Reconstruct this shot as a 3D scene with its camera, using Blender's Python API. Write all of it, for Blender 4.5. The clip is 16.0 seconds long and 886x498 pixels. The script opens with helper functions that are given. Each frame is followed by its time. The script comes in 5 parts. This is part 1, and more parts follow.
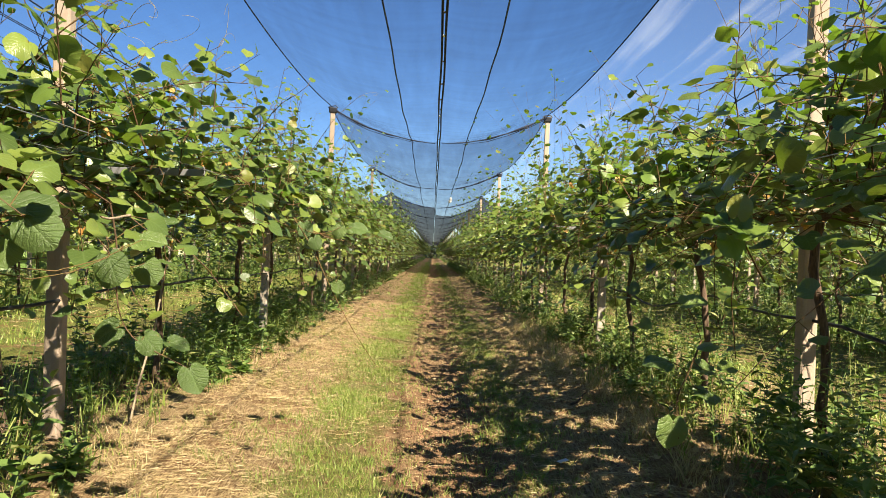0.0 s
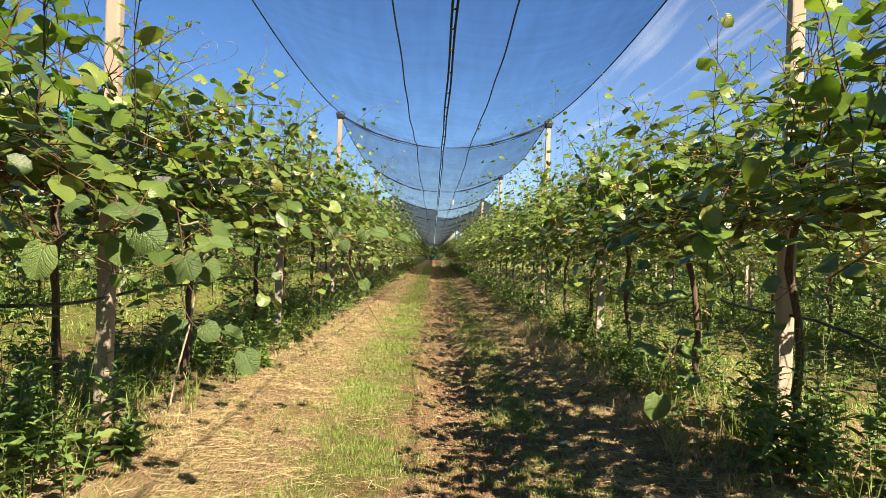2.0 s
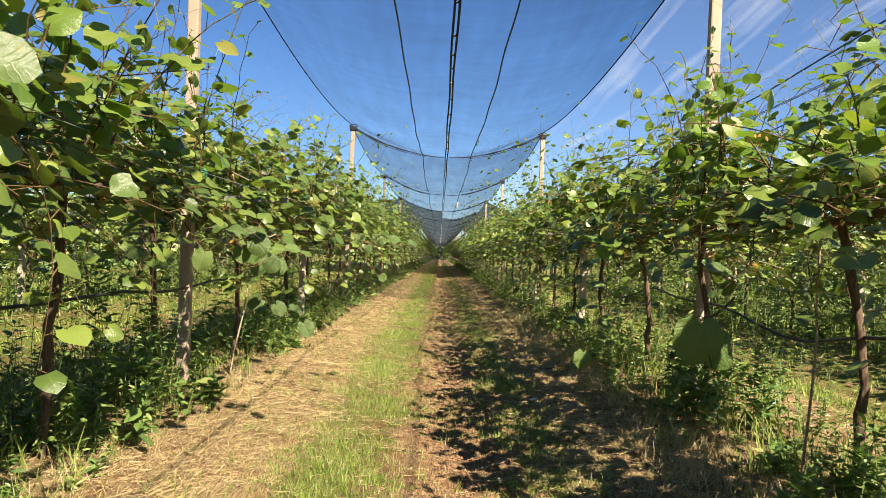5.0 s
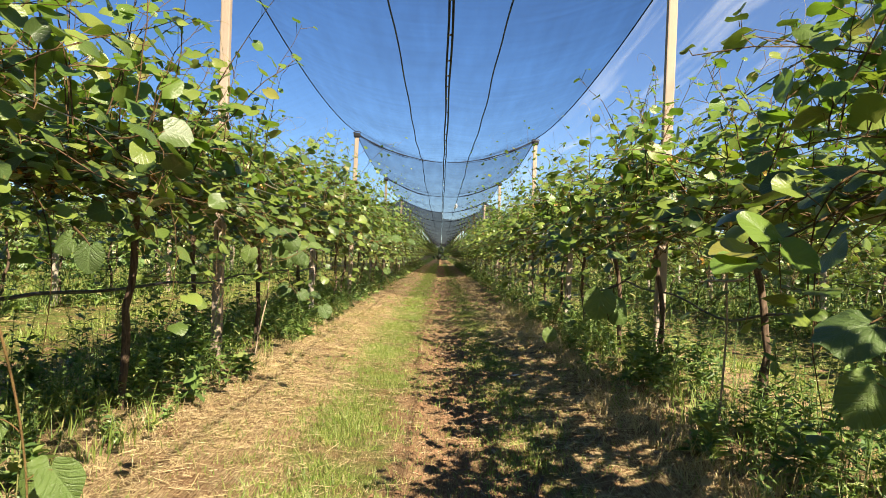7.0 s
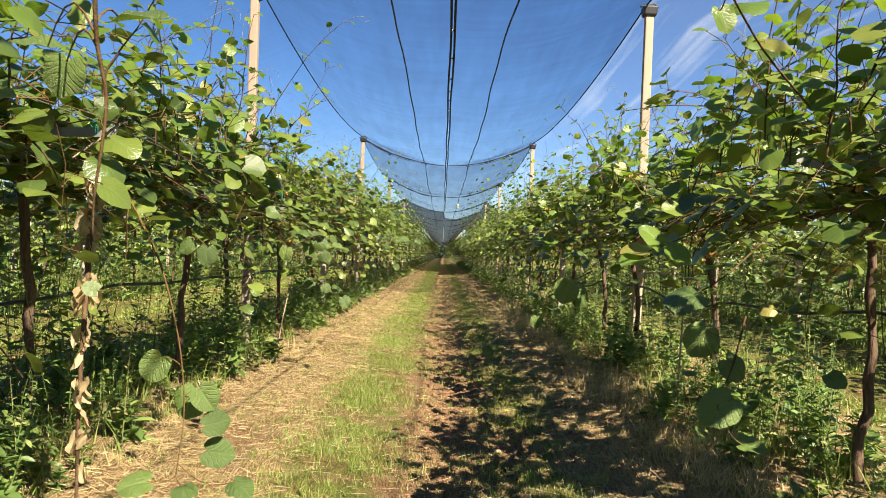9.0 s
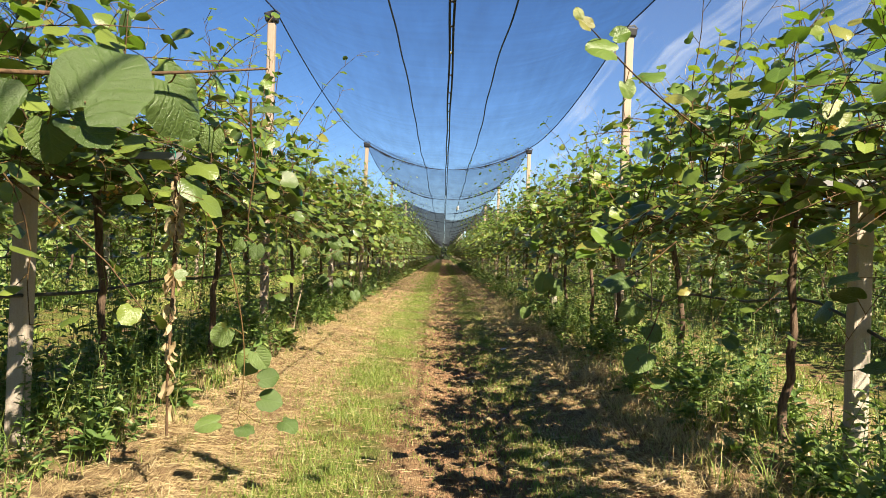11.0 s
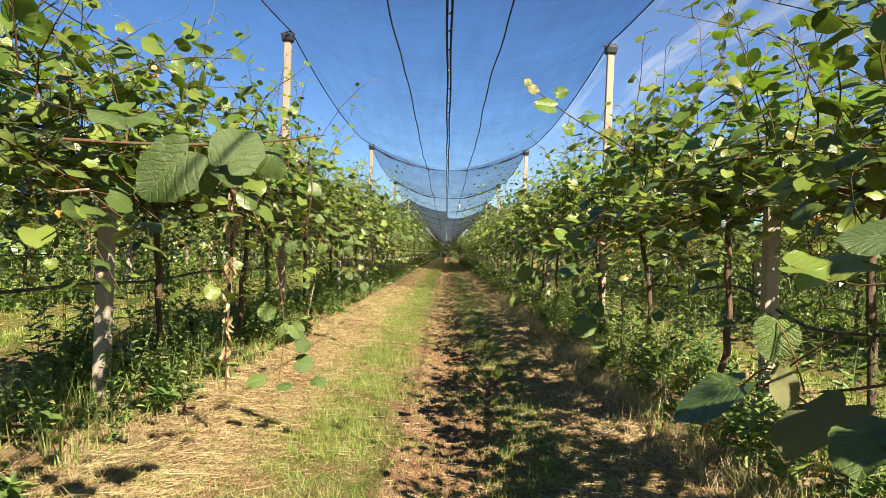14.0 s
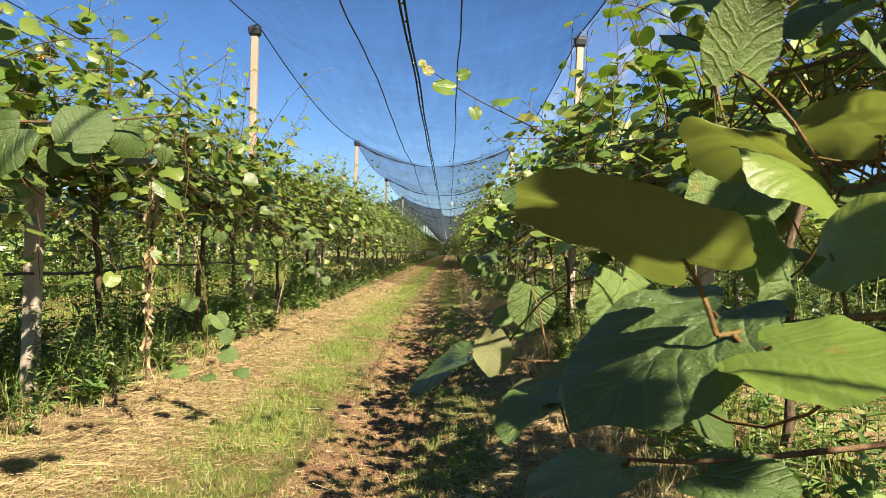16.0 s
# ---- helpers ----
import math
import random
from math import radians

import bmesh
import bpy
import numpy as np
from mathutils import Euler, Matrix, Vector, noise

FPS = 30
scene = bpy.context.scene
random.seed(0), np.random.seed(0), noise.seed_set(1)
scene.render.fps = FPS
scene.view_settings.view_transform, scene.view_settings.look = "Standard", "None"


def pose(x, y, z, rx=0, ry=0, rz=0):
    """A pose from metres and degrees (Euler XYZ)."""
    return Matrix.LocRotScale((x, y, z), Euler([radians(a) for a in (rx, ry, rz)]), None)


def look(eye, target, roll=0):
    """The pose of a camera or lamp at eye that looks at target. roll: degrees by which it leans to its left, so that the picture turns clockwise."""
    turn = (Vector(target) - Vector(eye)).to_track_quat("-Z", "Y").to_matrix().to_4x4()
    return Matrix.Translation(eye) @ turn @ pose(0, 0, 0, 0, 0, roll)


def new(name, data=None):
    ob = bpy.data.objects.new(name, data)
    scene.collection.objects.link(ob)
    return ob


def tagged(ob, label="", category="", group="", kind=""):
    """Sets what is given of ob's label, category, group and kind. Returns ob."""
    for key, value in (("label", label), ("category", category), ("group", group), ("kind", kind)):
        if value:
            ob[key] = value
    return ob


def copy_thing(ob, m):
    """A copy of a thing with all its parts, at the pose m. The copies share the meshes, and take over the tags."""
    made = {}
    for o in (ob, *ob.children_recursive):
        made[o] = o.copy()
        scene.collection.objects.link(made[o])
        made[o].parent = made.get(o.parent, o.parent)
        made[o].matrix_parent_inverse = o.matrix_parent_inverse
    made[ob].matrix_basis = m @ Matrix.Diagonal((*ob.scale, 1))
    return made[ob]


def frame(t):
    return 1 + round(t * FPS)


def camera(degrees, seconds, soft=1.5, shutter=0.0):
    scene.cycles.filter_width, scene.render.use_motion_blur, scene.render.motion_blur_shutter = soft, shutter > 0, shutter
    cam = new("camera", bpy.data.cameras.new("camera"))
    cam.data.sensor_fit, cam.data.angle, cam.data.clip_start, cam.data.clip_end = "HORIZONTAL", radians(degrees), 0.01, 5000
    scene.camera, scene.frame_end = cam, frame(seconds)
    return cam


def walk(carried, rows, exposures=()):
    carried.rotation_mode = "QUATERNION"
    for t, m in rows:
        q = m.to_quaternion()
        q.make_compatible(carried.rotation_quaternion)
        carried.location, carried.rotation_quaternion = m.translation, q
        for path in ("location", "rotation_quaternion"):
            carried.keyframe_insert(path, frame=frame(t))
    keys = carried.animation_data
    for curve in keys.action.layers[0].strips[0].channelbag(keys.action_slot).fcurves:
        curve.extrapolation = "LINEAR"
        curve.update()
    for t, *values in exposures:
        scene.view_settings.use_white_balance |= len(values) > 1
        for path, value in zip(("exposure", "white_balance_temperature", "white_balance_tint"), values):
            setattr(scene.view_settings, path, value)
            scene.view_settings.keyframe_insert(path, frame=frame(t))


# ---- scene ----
import itertools
cam = camera(58.7, 16.0, soft=0.5, shutter=0.2)
PATH = [
    (0, (-0.024, 0.155, 1.321), (0.001, 2.155, 1.334), 2.3),
    (0.5, (-0.033, 0.142, 1.331), (-0.007, 2.142, 1.34), 2.3),
    (1, (-0.052, 0.086, 1.331), (-0.025, 2.085, 1.34), 2.3),
    (1.5, (-0.131, -0.109, 1.34), (-0.103, 1.891, 1.35), 2.3),
    (2, (-0.11, -0.337, 1.314), (-0.086, 1.662, 1.331), 2.3),
    (2.5, (-0.077, -0.583, 1.325), (-0.058, 1.416, 1.343), 2.2),
    (3, (-0.097, -0.874, 1.333), (-0.08, 1.126, 1.348), 2.3),
    (3.5, (-0.092, -1.131, 1.332), (-0.077, 0.869, 1.347), 2.2),
    (4, (-0.098, -1.4, 1.348), (-0.086, 0.6, 1.363), 2.3),
    (6.5, (0.009, -2.827, 1.297), (0.014, -0.827, 1.312), 2.4),
    (7, (-0.003, -3.116, 1.297), (0.002, -1.116, 1.313), 2.3),
    (7.5, (-0.026, -3.382, 1.29), (-0.022, -1.382, 1.306), 2.3),
    (8, (0.003, -3.666, 1.297), (0.004, -1.667, 1.313), 2.2),
    (8.5, (-0.014, -3.921, 1.296), (-0.011, -1.921, 1.308), 2.3),
    (9, (-0.015, -4.167, 1.297), (-0.014, -2.167, 1.309), 2.3),
    (11.5, (0.021, -5.322, 1.262), (0.019, -3.323, 1.278), 2.2),
    (12, (0.058, -5.572, 1.253), (0.055, -3.572, 1.267), 2.3),
    (12.5, (0.087, -5.801, 1.239), (0.083, -3.801, 1.253), 2.2),
    (13, (0.045, -5.991, 1.243), (0.038, -3.991, 1.257), 2.2),
    (13.5, (0.005, -6.151, 1.252), (-0.003, -4.151, 1.264), 2.1),
    (14, (0.053, -6.166, 1.255), (0.044, -4.166, 1.264), 2.1),
    (14.5, (0.214, -6.17, 1.229), (0.203, -4.17, 1.238), 1.9),
    (15, (0.372, -6.162, 1.226), (0.362, -4.162, 1.232), 2.0),
    (15.5, (0.422, -6.134, 1.226), (0.411, -4.134, 1.231), 1.9),
    (16, (0.524, -6.097, 1.211), (0.509, -4.097, 1.216), 1.9),
]
walk(cam, [(t, look(eye, target, roll)) for t, eye, target, roll in PATH])

# ---- world, sun ----
SUN = Vector((0.60, -0.90, 1.0)).normalized()
world = bpy.data.worlds.new("sky")
scene.world = world
world.use_nodes = True
wt = world.node_tree
sky = wt.nodes.new("ShaderNodeTexSky")
sky.sky_type, sky.sun_disc = "NISHITA", False
sky.sun_elevation, sky.sun_rotation = math.asin(SUN.z), math.atan2(SUN.x, SUN.y)
sky.altitude, sky.air_density, sky.dust_density, sky.ozone_density = 900.0, 0.9, 0.05, 4.2
clear = wt.nodes.new("ShaderNodeHueSaturation")
clear.inputs["Hue"].default_value, clear.inputs["Saturation"].default_value = 0.506, 1.17
wt.links.new(sky.outputs[0], clear.inputs["Color"])
wt.links.new(clear.outputs[0], wt.nodes["Background"].inputs[0])
wt.nodes["Background"].inputs[1].default_value = 0.0385
sun = new("sun", bpy.data.lights.new("sun", "SUN"))
sun.data.energy, sun.data.angle, sun.data.color = 5.0, radians(0.55), (1.0, 0.87, 0.69)
sun.matrix_world = look(SUN * 60, (0, 0, 0))
scene.view_settings.exposure = 1.92

# ---- plan ----
ROW = 2.23                 # half the distance between two vine rows
POST_Y, BAY = -0.88, 5.74  # posts, every second one tall
VINE_Y, VINE_STEP = 0.06, 2.17
FAR = 86.0                 # up to here the rows are built vine by vine
END = 200.0                # where the rows end
NEAR = -8.8
BAR_Z = 1.73
NET_DENSER_FROM = 16.34               # from here the net's darkening at a flat view is put into its cover
OLD_NET = 39.3             # from here on the net is older and darker
TOP = 4.26                 # net ridge on the tall posts
GUTTER = 3.62              # net's low line over the middle of an aisle


# ---- materials ----
def mat(name):
    m = bpy.data.materials.new(name)
    m.use_nodes = True
    nt = m.node_tree
    for n in list(nt.nodes):
        if n.type != "OUTPUT_MATERIAL":
            nt.nodes.remove(n)
    return m, nt, nt.nodes["Material Output"]


def maths(nt, op, a, b=None, c=None):
    n = nt.nodes.new("ShaderNodeMath")
    n.operation = op
    for i, v in enumerate((a, b, c)):
        if v is None:
            continue
        if isinstance(v, (int, float)):
            n.inputs[i].default_value = v
        else:
            nt.links.new(v, n.inputs[i])
    return n.outputs[0]


def ramp(nt, fac, stops):
    n = nt.nodes.new("ShaderNodeValToRGB")
    els = n.color_ramp.elements
    while len(els) < len(stops):
        els.new(0.5)
    for e, (p, c) in zip(els, stops):
        e.position = p
        e.color = (*c, 1) if len(c) == 3 else c
    nt.links.new(fac, n.inputs[0])
    return n.outputs[0]


def mix(nt, fac, a, b, blend="MIX"):
    n = nt.nodes.new("ShaderNodeMix")
    n.data_type, n.blend_type = "RGBA", blend
    for sock, v in ((n.inputs[0], fac), (n.inputs[6], a), (n.inputs[7], b)):
        if isinstance(v, (int, float)):
            sock.default_value = v
        elif isinstance(v, tuple):
            sock.default_value = (*v, 1)
        else:
            nt.links.new(v, sock)
    return n.outputs[2]


def noise_tex(nt, vec, scale, detail=4.0, rough=0.55):
    n = nt.nodes.new("ShaderNodeTexNoise")
    n.inputs["Scale"].default_value = scale
    n.inputs["Detail"].default_value = detail
    n.inputs["Roughness"].default_value = rough
    if vec is not None:
        nt.links.new(vec, n.inputs["Vector"])
    return n.outputs["Fac"]


def place(nt, scale=(1, 1, 1), generated=False):
    g = nt.nodes.new("ShaderNodeNewGeometry")
    mp = nt.nodes.new("ShaderNodeMapping")
    mp.inputs["Scale"].default_value = scale
    nt.links.new(g.outputs["Position"], mp.inputs["Vector"])
    return mp.outputs[0]


def object_place(nt, scale=(1, 1, 1)):
    g = nt.nodes.new("ShaderNodeTexCoord")
    mp = nt.nodes.new("ShaderNodeMapping")
    mp.inputs["Scale"].default_value = scale
    nt.links.new(g.outputs["Object"], mp.inputs["Vector"])
    return mp.outputs[0]


def chance(nt):
    """One random number a piece, for joined pieces and for pieces of their own."""
    o = nt.nodes.new("ShaderNodeObjectInfo")
    g = nt.nodes.new("ShaderNodeNewGeometry")
    return maths(nt, "FRACT", maths(nt, "ADD", o.outputs["Random"], g.outputs["Random Per Island"]))


def principled(nt, out, color, rough, bump=None, strength=0.3, dist=0.01, spec=0.5, metal=0.0):
    p = nt.nodes.new("ShaderNodeBsdfPrincipled")
    for sock, v in ((p.inputs["Base Color"], color), (p.inputs["Roughness"], rough)):
        if isinstance(v, tuple):
            sock.default_value = (*v, 1)
        elif isinstance(v, (int, float)):
            sock.default_value = v
        else:
            nt.links.new(v, sock)
    p.inputs["Specular IOR Level"].default_value = spec
    p.inputs["Metallic"].default_value = metal
    if bump is not None:
        b = nt.nodes.new("ShaderNodeBump")
        b.inputs["Strength"].default_value, b.inputs["Distance"].default_value = strength, dist
        nt.links.new(bump, b.inputs["Height"])
        nt.links.new(b.outputs[0], p.inputs["Normal"])
    if out is not None:
        nt.links.new(p.outputs[0], out.inputs[0])
    return p


def leaf_material(name, stops, glow, through_part, gloss=0.32, veins=True, crinkle=0.26):
    m, nt, out = mat(name)
    r = chance(nt)
    col = ramp(nt, r, stops)
    col = mix(nt, maths(nt, "MULTIPLY", noise_tex(nt, place(nt), 55.0, 3), 0.5), col, glow, "MIX") if not veins else col
    bump = None
    if veins:
        uv = nt.nodes.new("ShaderNodeUVMap")
        sp = nt.nodes.new("ShaderNodeSeparateXYZ")
        nt.links.new(uv.outputs[0], sp.inputs[0])
        side = maths(nt, "ABSOLUTE", maths(nt, "SUBTRACT", sp.outputs[0], 0.5))
        wob = maths(nt, "MULTIPLY", noise_tex(nt, uv.outputs[0], 3.0, 2), 0.16)
        bend = maths(nt, "MULTIPLY", maths(nt, "MULTIPLY", side, side), 0.9)
        run = maths(nt, "ADD", maths(nt, "ADD", maths(nt, "SUBTRACT", sp.outputs[1], maths(nt, "MULTIPLY", side, 1.15)), bend), wob)
        lat = maths(nt, "ABSOLUTE", maths(nt, "SINE", maths(nt, "MULTIPLY", run, 19.0)))
        rib = maths(nt, "MINIMUM", maths(nt, "MULTIPLY", side, 26.0), maths(nt, "MULTIPLY", lat, 3.2))
        vein = maths(nt, "POWER", maths(nt, "SUBTRACT", 1.0, maths(nt, "MINIMUM", rib, 1.0)), 1.6)
        fine = noise_tex(nt, uv.outputs[0], 17.0, 5, 0.7)
        blotch = noise_tex(nt, place(nt), 22.0, 2)
        col = mix(nt, maths(nt, "MULTIPLY", vein, 0.26), col, (0.19, 0.28, 0.11))
        col = mix(nt, maths(nt, "MULTIPLY", fine, 0.35), col, glow)
        col = mix(nt, maths(nt, "GREATER_THAN", blotch, 0.72), col, mix(nt, 0.5, col, (0.20, 0.17, 0.04)))
        bump = maths(nt, "ADD", maths(nt, "MULTIPLY", maths(nt, "POWER", maths(nt, "MINIMUM", maths(nt, "MULTIPLY", rib, 0.5), 1.0), 0.6), 0.4), maths(nt, "MULTIPLY", fine, 0.9))
    p = principled(nt, None, col, gloss, bump, crinkle, 0.008, 0.5)
    t = nt.nodes.new("ShaderNodeBsdfTranslucent")
    tc = mix(nt, 1.0, mix(nt, 0.35, col, glow), (1.25, 1.5, 0.6), "MULTIPLY")
    nt.links.new(tc, t.inputs[0])
    s = nt.nodes.new("ShaderNodeMixShader")
    s.inputs[0].default_value = through_part
    nt.links.new(p.outputs[0], s.inputs[1])
    nt.links.new(t.outputs[0], s.inputs[2])
    nt.links.new(s.outputs[0], out.inputs[0])
    return m


LEAF = leaf_material("kiwi_leaf", [(0.0, (0.036, 0.064, 0.016)), (0.35, (0.069, 0.112, 0.023)), (0.68, (0.130, 0.172, 0.028)),
                                   (0.985, (0.185, 0.235, 0.045)), (1.0, (0.22, 0.17, 0.045))], (0.145, 0.195, 0.036), 0.21, 0.30)
LEAF_BIG = leaf_material("large_kiwi_leaf", [(0.0, (0.058, 0.098, 0.026)), (0.5, (0.088, 0.142, 0.036)), (1.0, (0.135, 0.198, 0.046))], (0.11, 0.16, 0.035), 0.22, 0.34, True, 0.75)
LEAF_UNDER = leaf_material("kiwi_leaf_underside", [(0.0, (0.150, 0.155, 0.062)), (1.0, (0.185, 0.188, 0.078))], (0.17, 0.172, 0.07), 0.36, 0.75)
LEAF_YOUNG = leaf_material("young_kiwi_leaf", [(0.0, (0.075, 0.145, 0.025)), (0.6, (0.125, 0.195, 0.033)), (0.95, (0.19, 0.215, 0.042)),
                                               (1.0, (0.21, 0.18, 0.042))], (0.17, 0.23, 0.04), 0.36)
WEED = leaf_material("weed_leaf", [(0.0, (0.044, 0.094, 0.030)), (0.5, (0.120, 0.190, 0.050)), (0.82, (0.20, 0.265, 0.075)), (1.0, (0.38, 0.33, 0.15))],
                     (0.15, 0.22, 0.042), 0.22, 0.42, False)
GRASS = leaf_material("grass_blade", [(0.0, (0.11, 0.17, 0.026)), (0.5, (0.20, 0.265, 0.045)), (0.8, (0.30, 0.32, 0.08)), (1.0, (0.48, 0.40, 0.18))],
                      (0.18, 0.26, 0.05), 0.29, 0.5, False)
STRAW = leaf_material("straw", [(0.0, (0.34, 0.25, 0.13)), (0.5, (0.50, 0.385, 0.21)), (0.85, (0.63, 0.51, 0.31)), (1.0, (0.27, 0.18, 0.09))],
                      (0.5, 0.38, 0.18), 0.2, 0.6, False)
DEAD = leaf_material("dead_leaf", [(0.0, (0.24, 0.16, 0.08)), (0.6, (0.40, 0.30, 0.17)), (1.0, (0.50, 0.40, 0.25))], (0.5, 0.4, 0.22), 0.25, 0.7, False)
BLOSSOM = leaf_material("wilted_blossom", [(0.0, (0.35, 0.16, 0.03)), (0.5, (0.50, 0.27, 0.06)), (1.0, (0.62, 0.44, 0.18))], (0.5, 0.3, 0.1), 0.25, 0.7, False)


def bark_material(name, dark, light, scale, stretch=6.0):
    m, nt, out = mat(name)
    v = object_place(nt, (stretch, stretch, 1))
    n1 = noise_tex(nt, v, scale, 6, 0.65)
    n2 = noise_tex(nt, object_place(nt), scale * 0.35, 3)
    c = ramp(nt, n1, [(0.3, dark), (0.62, light), (0.8, tuple(min(1, a * 1.5) for a in light))])
    c = mix(nt, maths(nt, "MULTIPLY", n2, 0.5), c, tuple(a * 0.55 for a in dark))
    principled(nt, out, c, 0.9, n1, 0.9, 0.01, 0.2)
    return m


BARK = bark_material("vine_bark", (0.055, 0.036, 0.024), (0.19, 0.13, 0.085), 14)
CANE = bark_material("cane_bark", (0.075, 0.045, 0.025), (0.19, 0.12, 0.065), 40, 2)
SHOOT = bark_material("young_shoot", (0.070, 0.042, 0.020), (0.135, 0.085, 0.034), 40, 2)
TENDRIL = bark_material("tendril", (0.26, 0.20, 0.07), (0.38, 0.30, 0.12), 40, 2)
PETIOLE = bark_material("petiole", (0.15, 0.075, 0.035), (0.19, 0.14, 0.045), 40, 2)
OLD_CANE = bark_material("weathered_cane", (0.26, 0.19, 0.12), (0.46, 0.37, 0.26), 40, 2)


def concrete_material(name, base, warm):
    m, nt, out = mat(name)
    v = object_place(nt)
    grain = noise_tex(nt, v, 130, 5, 0.7)
    cloud = noise_tex(nt, object_place(nt, (2.0, 2.0, 0.7)), 3.2, 4)
    streak = noise_tex(nt, object_place(nt, (26, 26, 0.6)), 2.0, 5, 0.7)
    c = mix(nt, cloud, base, warm)
    c = mix(nt, maths(nt, "MULTIPLY", ramp(nt, streak, [(0.5, (0, 0, 0)), (0.72, (1, 1, 1))]), 0.26), c, tuple(a * 0.5 for a in base))
    c = mix(nt, maths(nt, "MULTIPLY", ramp(nt, grain, [(0.42, (1, 1, 1)), (0.55, (0, 0, 0))]), 0.30), c, tuple(a * 0.6 for a in warm))
    principled(nt, out, c, 0.88, maths(nt, "ADD", grain, maths(nt, "MULTIPLY", streak, 1.2)), 0.5, 0.004, 0.25)
    return m


CONCRETE = concrete_material("weathered_concrete", (0.40, 0.325, 0.25), (0.36, 0.27, 0.19))
CONCRETE_PALE = concrete_material("pale_concrete", (0.42, 0.38, 0.32), (0.37, 0.30, 0.22))


def plain(name, color, rough, metal=0.0, grain=60.0, amount=0.35):
    m, nt, out = mat(name)
    n = noise_tex(nt, object_place(nt), grain, 4)
    c = mix(nt, maths(nt, "MULTIPLY", n, amount), color, tuple(a * 0.45 for a in color))
    principled(nt, out, c, rough, n, 0.15, 0.002, 0.4, metal)
    return m


STEEL = plain("galvanised_steel", (0.24, 0.24, 0.24), 0.62, 0.45)
WIRE = plain("wire_steel", (0.50, 0.50, 0.50), 0.4, 0.8)
RUBBER = plain("black_hose", (0.018, 0.018, 0.020), 0.5)
BLACK = plain("black_plastic", (0.014, 0.014, 0.016), 0.55)
CORD = plain("black_cord", (0.010, 0.012, 0.020), 0.8)
SEAM = plain("net_seam", (0.045, 0.07, 0.15), 0.8)
NET_FOLD = plain("folded_net", (0.020, 0.026, 0.045), 0.9)
CLIP = plain("white_clip", (0.75, 0.75, 0.72), 0.5)
TIE = plain("green_tie", (0.015, 0.17, 0.11), 0.5)


def net_material(name, cover, thread, streaks, long=False):
    """long: pale streaks painted along the row, as of sun on the net."""
    m, nt, out = mat(name)
    st = noise_tex(nt, place(nt, (5.5, 0.55, 2.0)), 1.0, 5, 0.62)
    cl = noise_tex(nt, place(nt, (0.8, 0.5, 0.8)), 1.0, 3)
    wv = noise_tex(nt, place(nt, (0.7, 7.0, 0.7)), 1.0, 3)
    f = maths(nt, "ADD", maths(nt, "MULTIPLY", maths(nt, "SUBTRACT", st, 0.5), streaks),
              maths(nt, "MULTIPLY", maths(nt, "SUBTRACT", maths(nt, "ADD", cl, wv), 1.0), streaks * 0.6))
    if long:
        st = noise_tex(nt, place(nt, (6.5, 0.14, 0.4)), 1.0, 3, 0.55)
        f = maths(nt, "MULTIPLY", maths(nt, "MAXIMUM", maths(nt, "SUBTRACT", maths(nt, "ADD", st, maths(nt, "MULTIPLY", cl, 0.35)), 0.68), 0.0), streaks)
    f = maths(nt, "ADD", f, cover)
    f = maths(nt, "MAXIMUM", maths(nt, "MINIMUM", f, 0.95), 0.04)
    tr = nt.nodes.new("ShaderNodeBsdfTransparent")
    d = nt.nodes.new("ShaderNodeBsdfDiffuse")
    d.inputs[0].default_value = (*thread, 1)
    t = nt.nodes.new("ShaderNodeBsdfTranslucent")
    t.inputs[0].default_value = (*thread, 1)
    a = nt.nodes.new("ShaderNodeMixShader")
    a.inputs[0].default_value = 0.5
    nt.links.new(d.outputs[0], a.inputs[1])
    nt.links.new(t.outputs[0], a.inputs[2])
    s = nt.nodes.new("ShaderNodeMixShader")
    nt.links.new(f, s.inputs[0])
    nt.links.new(tr.outputs[0], s.inputs[1])
    nt.links.new(a.outputs[0], s.inputs[2])
    nt.links.new(s.outputs[0], out.inputs[0])
    return m


NET = net_material("hail_net", 0.23, (0.026, 0.040, 0.085), 0.42)
# Same net farther off: denser cover imitates its darkening at a flat view.
NET_MID = net_material("hail_net_far_painted", 0.54, (0.026, 0.040, 0.085), 0.42)
# Same net beside the aisle: thinner cover imitates its paler, steeper view.
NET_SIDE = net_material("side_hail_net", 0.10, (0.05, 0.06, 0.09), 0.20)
# Sun glint put into the colour: paler thread and streaks, right-hand aisles.
NET_PAINTED_SUN = net_material("hail_net_painted_sun", 0.06, (0.50, 0.56, 0.64), 1.0, True)
NET_OLD = net_material("old_dark_net", 0.90, (0.020, 0.021, 0.026), 0.20)
CURTAIN = net_material("net_curtain", 0.86, (0.035, 0.038, 0.045), 0.2)


